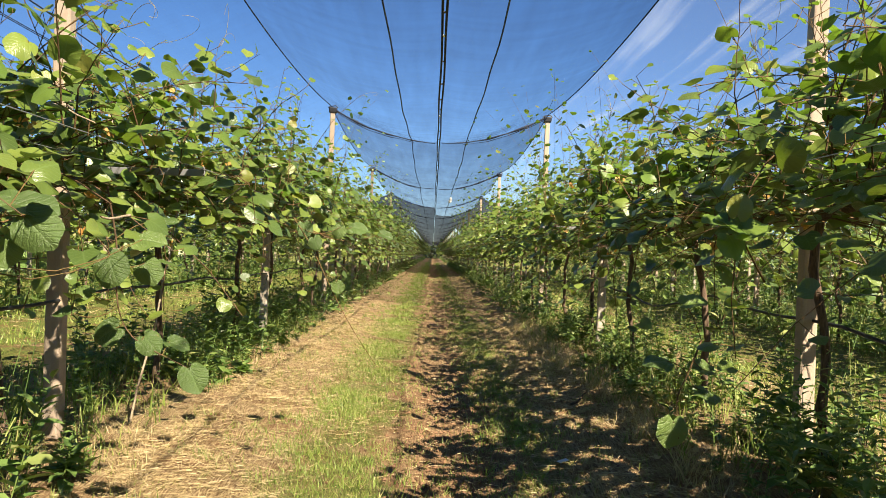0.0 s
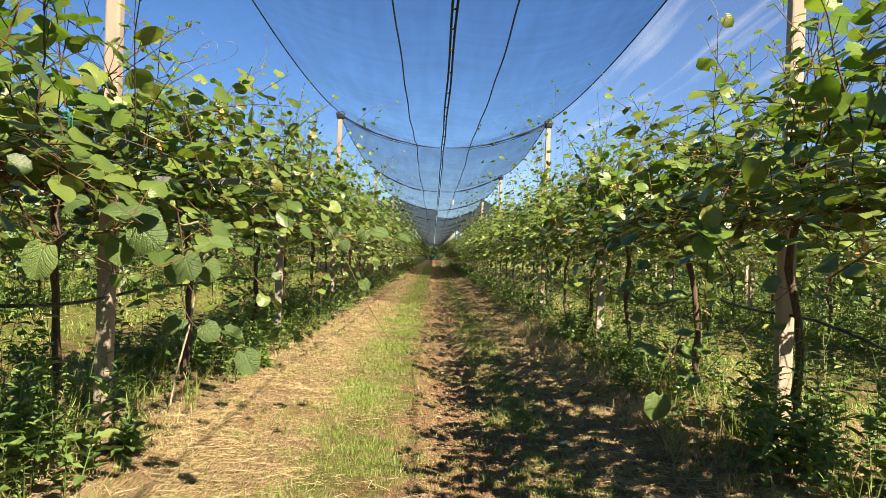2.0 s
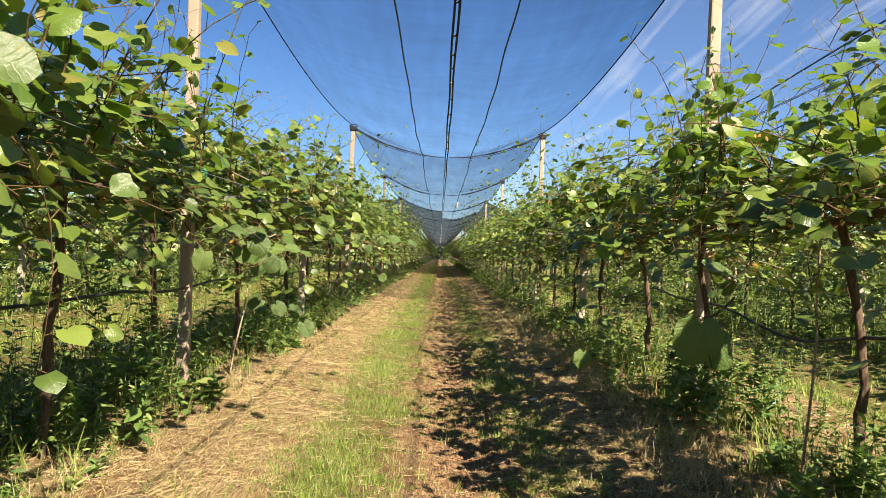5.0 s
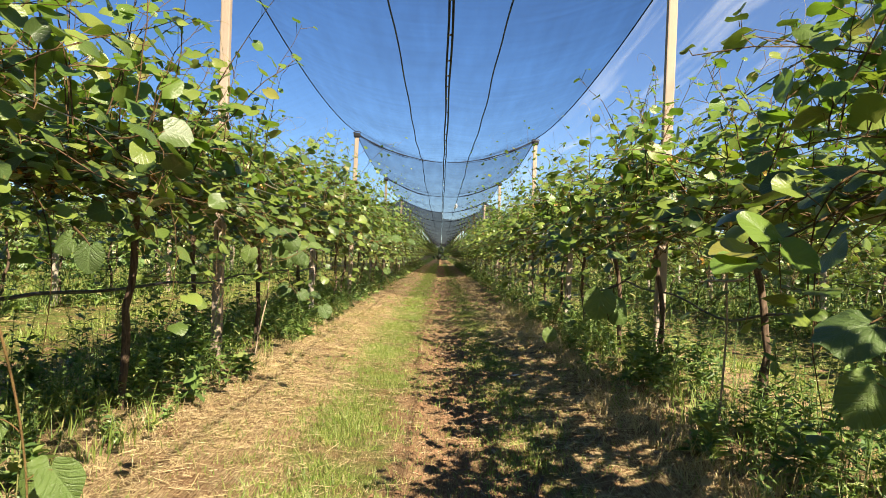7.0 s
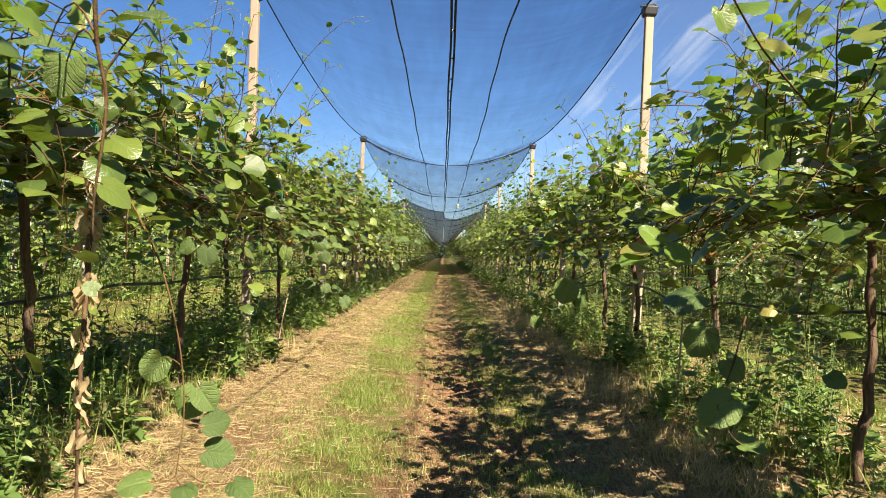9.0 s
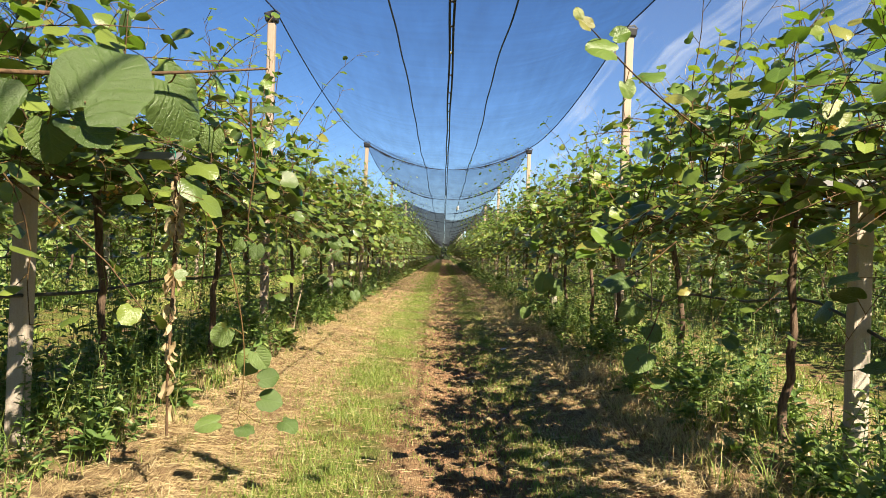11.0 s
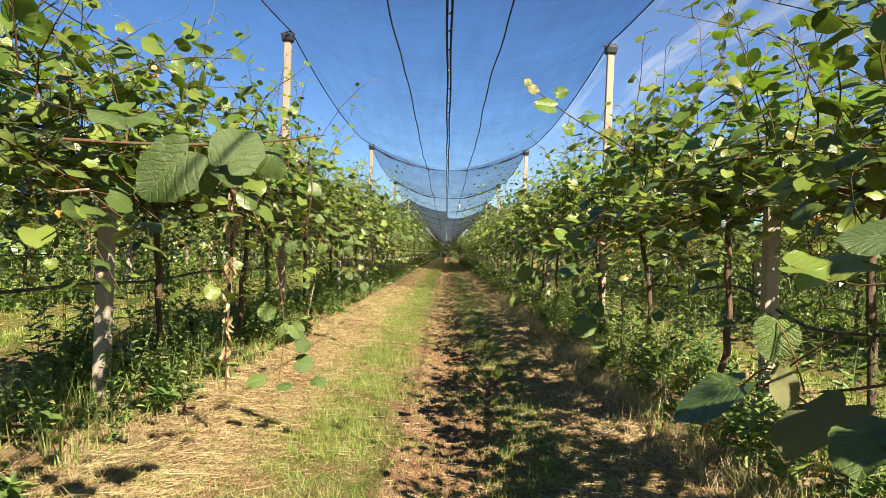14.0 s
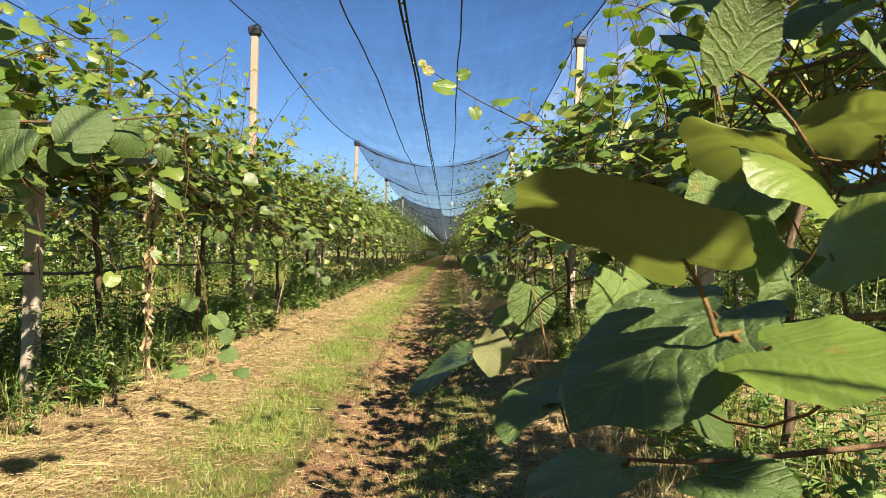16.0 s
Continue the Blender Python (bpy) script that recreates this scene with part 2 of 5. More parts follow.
def ground_material():
    m, nt, out = mat("orchard_ground")
    g = nt.nodes.new("ShaderNodeNewGeometry")
    sp = nt.nodes.new("ShaderNodeSeparateXYZ")
    nt.links.new(g.outputs["Position"], sp.inputs[0])
    # position across the aisle, the same in each aisle: 0 in its middle, 2.23 on the vine rows
    wob = maths(nt, "MULTIPLY", maths(nt, "SUBTRACT", noise_tex(nt, place(nt), 1.3, 4), 0.5), 0.9)
    across = maths(nt, "ADD", maths(nt, "WRAP", sp.outputs[0], ROW, -ROW), wob)
    u = maths(nt, "DIVIDE", maths(nt, "ADD", across, ROW), 2 * ROW)
    # fibres of cut grass in three directions
    fib = []
    for turn, sc in ((0.4, 1.0), (1.5, 1.1), (2.5, 0.9)):
        mp = nt.nodes.new("ShaderNodeMapping")
        mp.inputs["Rotation"].default_value = (0, 0, turn)
        mp.inputs["Scale"].default_value = (140 * sc, 9 * sc, 1)
        nt.links.new(g.outputs["Position"], mp.inputs["Vector"])
        fib.append(noise_tex(nt, mp.outputs[0], 1.0, 2, 0.6))
    fibre = maths(nt, "MAXIMUM", maths(nt, "MAXIMUM", fib[0], fib[1]), fib[2])
    patch = noise_tex(nt, place(nt), 3.5, 5, 0.6)
    fine = noise_tex(nt, place(nt), 38.0, 5, 0.7)
    straw = ramp(nt, fibre, [(0.46, (0.15, 0.09, 0.045)), (0.60, (0.36, 0.255, 0.13)), (0.74, (0.56, 0.43, 0.245))])
    soil = ramp(nt, fine, [(0.3, (0.09, 0.042, 0.020)), (0.55, (0.22, 0.118, 0.058)), (0.75, (0.36, 0.22, 0.125))])
    green = ramp(nt, fine, [(0.3, (0.06, 0.075, 0.016)), (0.55, (0.14, 0.165, 0.035)), (0.8, (0.31, 0.28, 0.09))])
    # strips: weeds, straw, grass, bare wheel track, grass, straw, weeds
    bare = ramp(nt, u, [(0.38, (0, 0, 0)), (0.47, (1, 1, 1)), (0.57, (1, 1, 1)), (0.66, (0.45, 0.45, 0.45)), (0.85, (0.5, 0.5, 0.5))])
    grassy = ramp(nt, u, [(0.06, (0.6, 0.6, 0.6)), (0.14, (0.1, 0.1, 0.1)), (0.27, (0.15, 0.15, 0.15)), (0.33, (0.8, 0.8, 0.8)), (0.42, (0.85, 0.85, 0.85)), (0.47, (0.05, 0.05, 0.05)),
                          (0.57, (0.1, 0.1, 0.1)), (0.65, (0.8, 0.8, 0.8)), (0.72, (0.1, 0.1, 0.1)), (0.90, (0.2, 0.2, 0.2)), (0.95, (0.6, 0.6, 0.6))])
    k1 = ramp(nt, maths(nt, "MULTIPLY", bare, maths(nt, "ADD", patch, 0.35)), [(0.35, (0, 0, 0)), (0.62, (1, 1, 1))])
    k2 = ramp(nt, maths(nt, "MULTIPLY", grassy, maths(nt, "ADD", noise_tex(nt, place(nt), 5.0, 4), 0.3)), [(0.4, (0, 0, 0)), (0.75, (1, 1, 1))])
    aside = maths(nt, "GREATER_THAN", maths(nt, "ADD", maths(nt, "MULTIPLY", maths(nt, "ABSOLUTE", sp.outputs[0]), 0.12), patch), 0.98)
    k2 = maths(nt, "MAXIMUM", k2, aside)
    c = mix(nt, k1, straw, mix(nt, 0.5, soil, straw))
    c = mix(nt, k2, c, green)
    c = mix(nt, maths(nt, "MULTIPLY", ramp(nt, patch, [(0.48, (0, 0, 0)), (0.66, (1, 1, 1))]), 0.70), c, soil)
    h = maths(nt, "ADD", fibre, fine)
    principled(nt, out, c, 0.95, h, 1.0, 0.035, 0.15)
    return m


GROUND = ground_material()
EARTH = plain("earth_clod", (0.24, 0.135, 0.07), 0.95, 0.0, 90.0, 0.8)


# ---- mesh helpers ----
def mesh(name, v, f, material, uv=None, smooth=False):
    """A mesh from arrays of corners and of faces that all have the same number of corners."""
    v, f = np.asarray(v, dtype=np.float32), np.asarray(f, dtype=np.int32)
    me = bpy.data.meshes.new(name)
    k = f.shape[1]
    me.vertices.add(len(v))
    me.vertices.foreach_set("co", v.ravel())
    me.loops.add(f.size)
    me.loops.foreach_set("vertex_index", f.ravel())
    me.polygons.add(len(f))
    me.polygons.foreach_set("loop_start", np.arange(0, f.size, k, dtype=np.int32))
    me.polygons.foreach_set("loop_total", np.full(len(f), k, dtype=np.int32))
    if uv is not None:
        me.uv_layers.new(name="UVMap").data.foreach_set("uv", np.asarray(uv, dtype=np.float32)[f.ravel()].ravel())
    me.update(calc_edges=True)
    me.polygons.foreach_set("use_smooth", np.full(len(f), smooth))
    me.materials.append(material)
    return me


def part(name, me, parent, label="", kind=""):
    ob = new(name, me)
    ob.parent = parent
    return tagged(ob, label, "", "", kind)


def bm_mesh(name, bm, material, smooth=False):
    me = bpy.data.meshes.new(name)
    bm.to_mesh(me)
    bm.free()
    if smooth:
        me.polygons.foreach_set("use_smooth", np.full(len(me.polygons), True))
    me.materials.append(material)
    return me


def box_mesh(name, size, material, bevel=0.008, at=(0, 0, 0), taper=1.0):
    bm = bmesh.new()
    bmesh.ops.create_cube(bm, size=1)
    for q in bm.verts:
        s = taper if q.co.z > 0 else 1.0
        q.co = Vector((q.co.x * size[0] * s + at[0], q.co.y * size[1] * s + at[1], q.co.z * size[2] + at[2]))
    bmesh.ops.bevel(bm, geom=bm.edges[:], offset=bevel, segments=2, affect="EDGES", profile=0.5)
    return bm_mesh(name, bm, material)


def norm(a):
    return a / np.maximum(np.linalg.norm(a, axis=-1, keepdims=True), 1e-9)


def tubes(p, r, sides=5):
    """Tubes along many lines: p is lines x points x 3, r the radii, lines x points."""
    p, r = np.asarray(p, float), np.asarray(r, float)
    n, k = p.shape[:2]
    t = norm(np.gradient(p, axis=1))
    ref = np.where(np.abs(t[..., 2:3]) > 0.9, np.array([1.0, 0, 0]), np.array([0, 0, 1.0]))
    a = norm(np.cross(t, ref))
    b = np.cross(t, a)
    ang = np.arange(sides) * 2 * np.pi / sides
    v = p[:, :, None] + r[:, :, None, None] * (a[:, :, None] * np.cos(ang)[:, None] + b[:, :, None] * np.sin(ang)[:, None])
    i, j, s = np.meshgrid(np.arange(n), np.arange(k - 1), np.arange(sides), indexing="ij")
    s2 = (s + 1) % sides
    base = (i * k + j) * sides
    f = np.stack([base + s, base + s2, base + sides + s2, base + sides + s], -1).reshape(-1, 4)
    return v.reshape(-1, 3), f


def tube_mesh(name, pts, radii, material, sides=8):
    v, f = tubes(np.array([pts]), np.array([radii]), sides)
    return mesh(name, v, f, material, None, True)


def leaf_shape(detail, fold, curl, ripple, phase, narrow=1.0):
    """A heart-shaped leaf about 1 wide, stalk at the origin, tip along +y: corners, triangles, uv."""
    n = {5: 14, 4: 56, 3: 24, 2: 10, 1: 8, 0: 5}[detail]
    th = np.linspace(-np.pi, np.pi, n, endpoint=False) + (np.pi / n if detail == 0 else 0)
    # angle from the tip; the notch of the heart lies at +-pi
    rad = 0.50 + 0.05 * np.cos(th * 2) * 0.4
    rad = rad + 0.055 * np.exp(-(th / 0.26) ** 2)
    rad = rad * (1 - 0.42 * np.exp(-((np.abs(th) - np.pi) / 0.26) ** 2))
    rad = rad * (1 + 0.022 * np.sin(th * 3 + 2 * phase) + 0.018 * np.sin(th * 7 + phase))
    if detail >= 4:
        rad = rad * (1 + 0.012 * np.sin(th * 23 + phase) * np.sin(th * 5 + 3 * phase))
    x, y = np.sin(th) * rad * narrow, np.cos(th) * rad + 0.27
    rings = {4: (0.16, 0.32, 0.48, 0.64, 0.8, 0.92, 1.0), 3: (0.55, 1.0), 2: (0.5, 1.0)}.get(detail, (1.0,))
    pts = [(0, 0.30)]
    for s in rings:
        pts += list(zip(x * s, 0.30 + (y - 0.30) * s))
    pts = np.array(pts)
    d = np.hypot(pts[:, 0], pts[:, 1] - 0.3)
    an = np.arctan2(pts[:, 0], pts[:, 1] - 0.3)
    z = fold * (np.sqrt(pts[:, 0] ** 2 + 0.006) - 0.077) - curl * (d * 2) ** 2 * 0.25 - 0.16 * curl * np.clip(pts[:, 1] - 0.3, 0, 1)
    z = z + ripple * (2 * d) ** 3 * 0.30 * (np.sin(an * 3 + phase) + 0.5 * np.sin(an * 5 + phase * 2))
    if detail == 4:
        # puckered between the veins
        aside = np.abs(pts[:, 0])
        z = z + 0.011 * np.abs(np.sin(19 * (0.9 * pts[:, 1] - 1.15 * aside + 0.9 * aside ** 2) + 2.4)) * np.clip(aside * 9, 0, 1)
        z = z + 0.010 * (2 * d) ** 4 * np.sin(an * 8 + 2 * phase)
    v = np.column_stack([pts, z])
    f = [(0, 1 + i, 1 + (i + 1) % n) for i in range(n)]
    for ring in range(len(rings) - 1):
        for i in range(n):
            a, b = 1 + i + ring * n, 1 + (i + 1) % n + ring * n
            f += [(a, a + n, b + n), (a, b + n, b)]
    f = np.array(f)[:, ::-1]
    return v, f, np.column_stack([pts[:, 0] + 0.5, pts[:, 1] * 0.9 + 0.12])


SHAPES = {d: [leaf_shape(d, *q) for q in ((0.16, 0.26, 0.11, 0.0), (-0.10, 0.36, 0.15, 1.7), (0.30, 0.10, 0.10, 3.1), (0.10, 0.44, 0.18, 4.4), (0.08, -0.18, 0.16, 5.5), (0.10, 0.14, 0.08, 2.2))]
          for d in (0, 1, 2, 3, 4, 5)}


def frames_of(axis, normal):
    y = norm(axis)
    z = norm(normal - (normal * y).sum(-1, keepdims=True) * y)
    return np.stack([np.cross(y, z), y, z], -1)


def scatter(shape, pos, axis, normal, size):
    """One shape put at many places, joined: corners, faces, uv."""
    v, f, uv = shape
    m = frames_of(axis, normal)
    out = np.einsum("nij,kj->nki", m, v) * np.asarray(size)[:, None, None] + pos[:, None]
    ff = f[None] + (np.arange(len(pos)) * len(v))[:, None, None]
    return out.reshape(-1, 3), ff.reshape(-1, f.shape[1]), np.tile(uv, (len(pos), 1))


def scatter_mix(rng, shapes, pos, axis, normal, size):
    pick = rng.integers(0, len(shapes), len(pos))
    vs, fs, us, base = [], [], [], 0
    for k, sh in enumerate(shapes):
        q = pick == k
        if not q.any():
            continue
        v, f, u = scatter(sh, pos[q], axis[q], normal[q], size[q])
        vs.append(v), fs.append(f + base), us.append(u)
        base += len(v)
    return np.concatenate(vs), np.concatenate(fs), np.concatenate(us)


# ---- ground: one sheet ----
def relief(x, y):
    z = np.zeros_like(x)
    for k, (fx, fy, a, p) in enumerate(((3.1, 1.3, 0.010, 0.4), (7.7, 6.1, 0.008, 1.9), (15.3, 17.9, 0.007, 3.3), (31.0, 27.0, 0.005, 5.1), (1.1, 0.6, 0.012, 2.2))):
        z += a * np.sin(fx * x + p + 1.3 * np.sin(fy * 0.7 * y + k)) * np.sin(fy * y + 2 * p + 1.1 * np.sin(fx * 0.6 * x))
    w = (x + ROW) % (2 * ROW) - ROW
    # the aisle lies a little lower than the strips beside it
    z += 0.03 + 0.085 * np.clip(np.abs(w) / 1.4, 0, 1) ** 2 + 0.02 * np.clip(y / 5, 0, 1)
    # trodden, clodded earth in the wheel track, and pits and hummocks in the straw
    track = np.exp(-((w - 0.45) / 0.55) ** 2)
    lump = np.sin(19 * x + 3 * np.sin(5.3 * y)) * np.sin(14.5 * y + 3.2 * np.sin(6.1 * x + 1)) + 0.6 * np.sin(34 * x + 2 * np.sin(9 * y + 2)) * np.sin(29 * y + 2.5 * np.sin(11 * x))
    z += (0.006 + 0.013 * track) * lump
    pit = np.sin(3.7 * x + 2.1 * np.sin(2.3 * y + 0.5)) * np.sin(4.3 * y + 2.6 * np.sin(1.9 * x))
    z -= 0.045 * np.clip(pit - 0.86, 0, 1) / 0.14 * np.exp(-((w + 0.95) / 0.7) ** 2)
    z -= 0.030 * np.exp(-((w - 0.12) / 0.30) ** 2) + 0.018 * np.exp(-((w + 1.15) / 0.32) ** 2) - 0.03 * np.exp(-((np.abs(w) - ROW) / 0.6) ** 2)
    return z


def build_ground():
    xs = np.unique(np.round(np.concatenate([np.linspace(-1500, -40, 8), np.linspace(-40, -3.4, 40), np.arange(-2.4, 2.4, 0.036), np.arange(2.4, 3.41, 0.1), np.arange(-3.4, -2.4, 0.1), np.linspace(3.4, 40, 40), np.linspace(40, 1500, 8)]), 3))
    ys = np.unique(np.round(np.concatenate([np.linspace(-1500, -12, 8), np.linspace(-12, -3.5, 30), np.arange(-3.5, 6, 0.036), np.arange(6, 9, 0.07), np.arange(9, 30, 0.2), np.linspace(30, 80, 50), np.linspace(80, 1800, 8)]), 3))
    X, Y = np.meshgrid(xs, ys, indexing="ij")
    Z = relief(X, Y) * np.exp(-(np.hypot(X, Y) / 300) ** 2)
    nx, ny = X.shape
    i, j = np.meshgrid(np.arange(nx - 1), np.arange(ny - 1), indexing="ij")
    b = (i * ny + j).ravel()
    f = np.stack([b, b + ny, b + ny + 1, b + 1], -1)
    ob = new("ground", mesh("ground", np.stack([X, Y, Z], -1).reshape(-1, 3), f, GROUND, None, True))
    tagged(ob, "mown orchard aisle with straw, grass strips and bare wheel track", "ground", kind="structure")


build_ground()


# ---- posts, bars, wires ----
ROWS_X = [ROW * k for k in (-5, -3, -1, 1, 3, 5)]


def post(tall, pale):
    h = TOP - 0.10 if tall else 1.74
    base = new("tall_post" if tall else "short_post")
    stone = CONCRETE_PALE if pale else CONCRETE
    part("shaft", box_mesh("shaft", (0.100, 0.094, h + 0.35), stone, 0.014, (0, 0, (h - 0.35) / 2), 0.96), base)
    bm = bmesh.new()
    bmesh.ops.create_cube(bm, size=1)
    for q in bm.verts:
        q.co = Vector((q.co.x * 1.74, q.co.y * 0.008, q.co.z * 0.040))
    bmesh.ops.bevel(bm, geom=bm.edges[:], offset=0.002, segments=1, affect="EDGES")
    bar = part("cross_bar", bm_mesh("cross_bar", bm, STEEL), base, "grey galvanised steel cross bar")
    bar.location = (0, -0.062, BAR_Z)
    for x in (-0.86, 0.86):
        v, f = tubes(np.array([[(x, -0.008, 0.018), (x * 1.012, -0.008, 0.034), (x * 1.02, -0.008, 0.0), (x * 1.012, -0.008, -0.02)]]), np.full((1, 4), 0.006), 6)
        part("hook", mesh("hook", v, f, STEEL, None, True), bar)
    for x in (-0.03, 0.03):
        bm = bmesh.new()
        bmesh.ops.create_cone(bm, cap_ends=True, segments=6, radius1=0.011, radius2=0.011, depth=0.016, matrix=Matrix.Translation((x, -0.010, 0.0)) @ Euler((radians(90), 0, 0)).to_matrix().to_4x4())
        part("bolt", bm_mesh("bolt", bm, STEEL), bar)
    if tall:
        cap = part("cap", box_mesh("cap", (0.150, 0.140, 0.11), BLACK, 0.018, (0, 0, TOP - 0.085), 1.12), base, "black plastic post cap")
        v, f = tubes(np.array([[(-0.10, 0, TOP - 0.03), (-0.05, 0.03, TOP + 0.0), (0.05, -0.02, TOP + 0.01), (0.10, 0, TOP - 0.03)]]), np.full((1, 4), 0.012), 6)
        part("saddle", mesh("saddle", v, f, BLACK, None, True), cap)
    return base


PROTO = {}
for side_x in ROWS_X:
    for k in range(-1, 36):
        y = POST_Y + BAY * k
        if y > (END if abs(side_x) < 3 else FAR) or (abs(side_x) > 8 and (y < -2 or y > 45)):
            continue
        tall = k % 2 == 1
        pale = not tall
        spin = pose(side_x, y, 0, 0, 0, 0) @ pose(0, 0, 0, 0.5 * math.sin(k * 3.1 + side_x), 0.6 * math.cos(k * 5 + side_x), 1.5 * math.sin(k + side_x))
        if (tall, pale) not in PROTO:
            ob = post(tall, pale)
            tagged(ob, "tall squared concrete post with black cap carrying the net" if tall else "short squared pale concrete post with steel cross bar", "post",
                   "tall posts of the vine rows" if tall else "short posts of the vine rows")
            ob.matrix_basis = spin
            PROTO[(tall, pale)] = ob
        else:
            copy_thing(PROTO[(tall, pale)], spin)


def long_line(name, x, z, sag, radius, material, label, category, step=BAY, seed=0, wander=0.0, group="", sides=5):
    """A wire or hose along a row, hanging between its supports."""
    rng = np.random.default_rng(seed)
    ys = np.arange(NEAR, FAR + 0.01, 0.37)
    t = ((ys - POST_Y) / step) % 1.0
    n = np.floor((ys - POST_Y) / step).astype(int)
    amp = rng.uniform(0.5, 1.4, n.max() - n.min() + 1)[n - n.min()]
    zz = z - sag * amp * 4 * t * (1 - t)
    xx = np.full_like(ys, x)
    if wander:
        zz = zz + wander * (np.sin(ys * 1.15 + seed) + 0.6 * np.sin(ys * 2.7 + 2 * seed))
        xx = xx + 0.5 * wander * np.sin(ys * 1.9 + seed)
    ob = new(name, tube_mesh(name, np.column_stack([xx, ys, zz]), np.full(len(ys), radius), material, sides))
    return tagged(ob, label, category, group)


for rx in ROWS_X:
    for k, off in enumerate((-0.86, -0.43, 0.0, 0.43, 0.86)):
        long_line("trellis_wire", rx + off, BAR_Z + 0.03 - (0.0 if off else 0.02), 0.03, 0.0022, WIRE, "thin steel trellis wire along the vine row", "wire", seed=k + 10, group="trellis wires")
    long_line("drip_hose", rx + (0.05 if rx > 0 else 0.02), 0.99, 0.02, 0.0105, RUBBER, "black plastic drip irrigation hose tied along the vines", "hose",
              step=VINE_STEP, seed=int(rx * 10) % 7, wander=0.075 if rx > 0 else 0.012, group="drip hoses", sides=8)


# ---- hail net ----
def ridge_sag(y):
    t = ((y - (POST_Y + BAY)) / (2 * BAY)) % 1.0
    return 0.24 * 4 * t * (1 - t), t


def net_height(u, y, cell, wrinkle=1.0):
    sag, t = ridge_sag(y)
    u = np.abs(u)
    close = np.exp(-(np.minimum(t, 1 - t) * 2 * BAY / 1.3) ** 2)
    z = GUTTER + (TOP - GUTTER - sag) * u ** 1.9 - 0.25 * sag * (1 - u ** 2)
    z = z - np.sin(np.pi * u ** 0.8) * (0.02 + 0.08 * 4 * t * (1 - t))
    body = np.sin(np.pi * np.clip(u, 0, 1)) ** 0.5
    fine = np.sin(y * 2 * np.pi / 0.13 + 6 * u + 2.5 * np.sin(y * 1.7 + 5 * u)) + 0.7 * np.sin(y * 2 * np.pi / 0.19 - 9 * u + 2 * np.sin(y * 1.1))
    z = z + wrinkle * (0.0042 + 0.001 * close) * (0.6 + 0.4 * np.sin(y * 0.8 + 4 * u)) * fine * body
    z = z + 0.012 * np.sin(y * 1.9 + 5 * u + cell) * (1 - u) * u * 4
    return z


def line_mesh(name, xs, ys, zs, radius, material, sides=5):
    return tube_mesh(name, np.column_stack([xs, ys, zs]), np.full(len(ys), radius), material, sides)


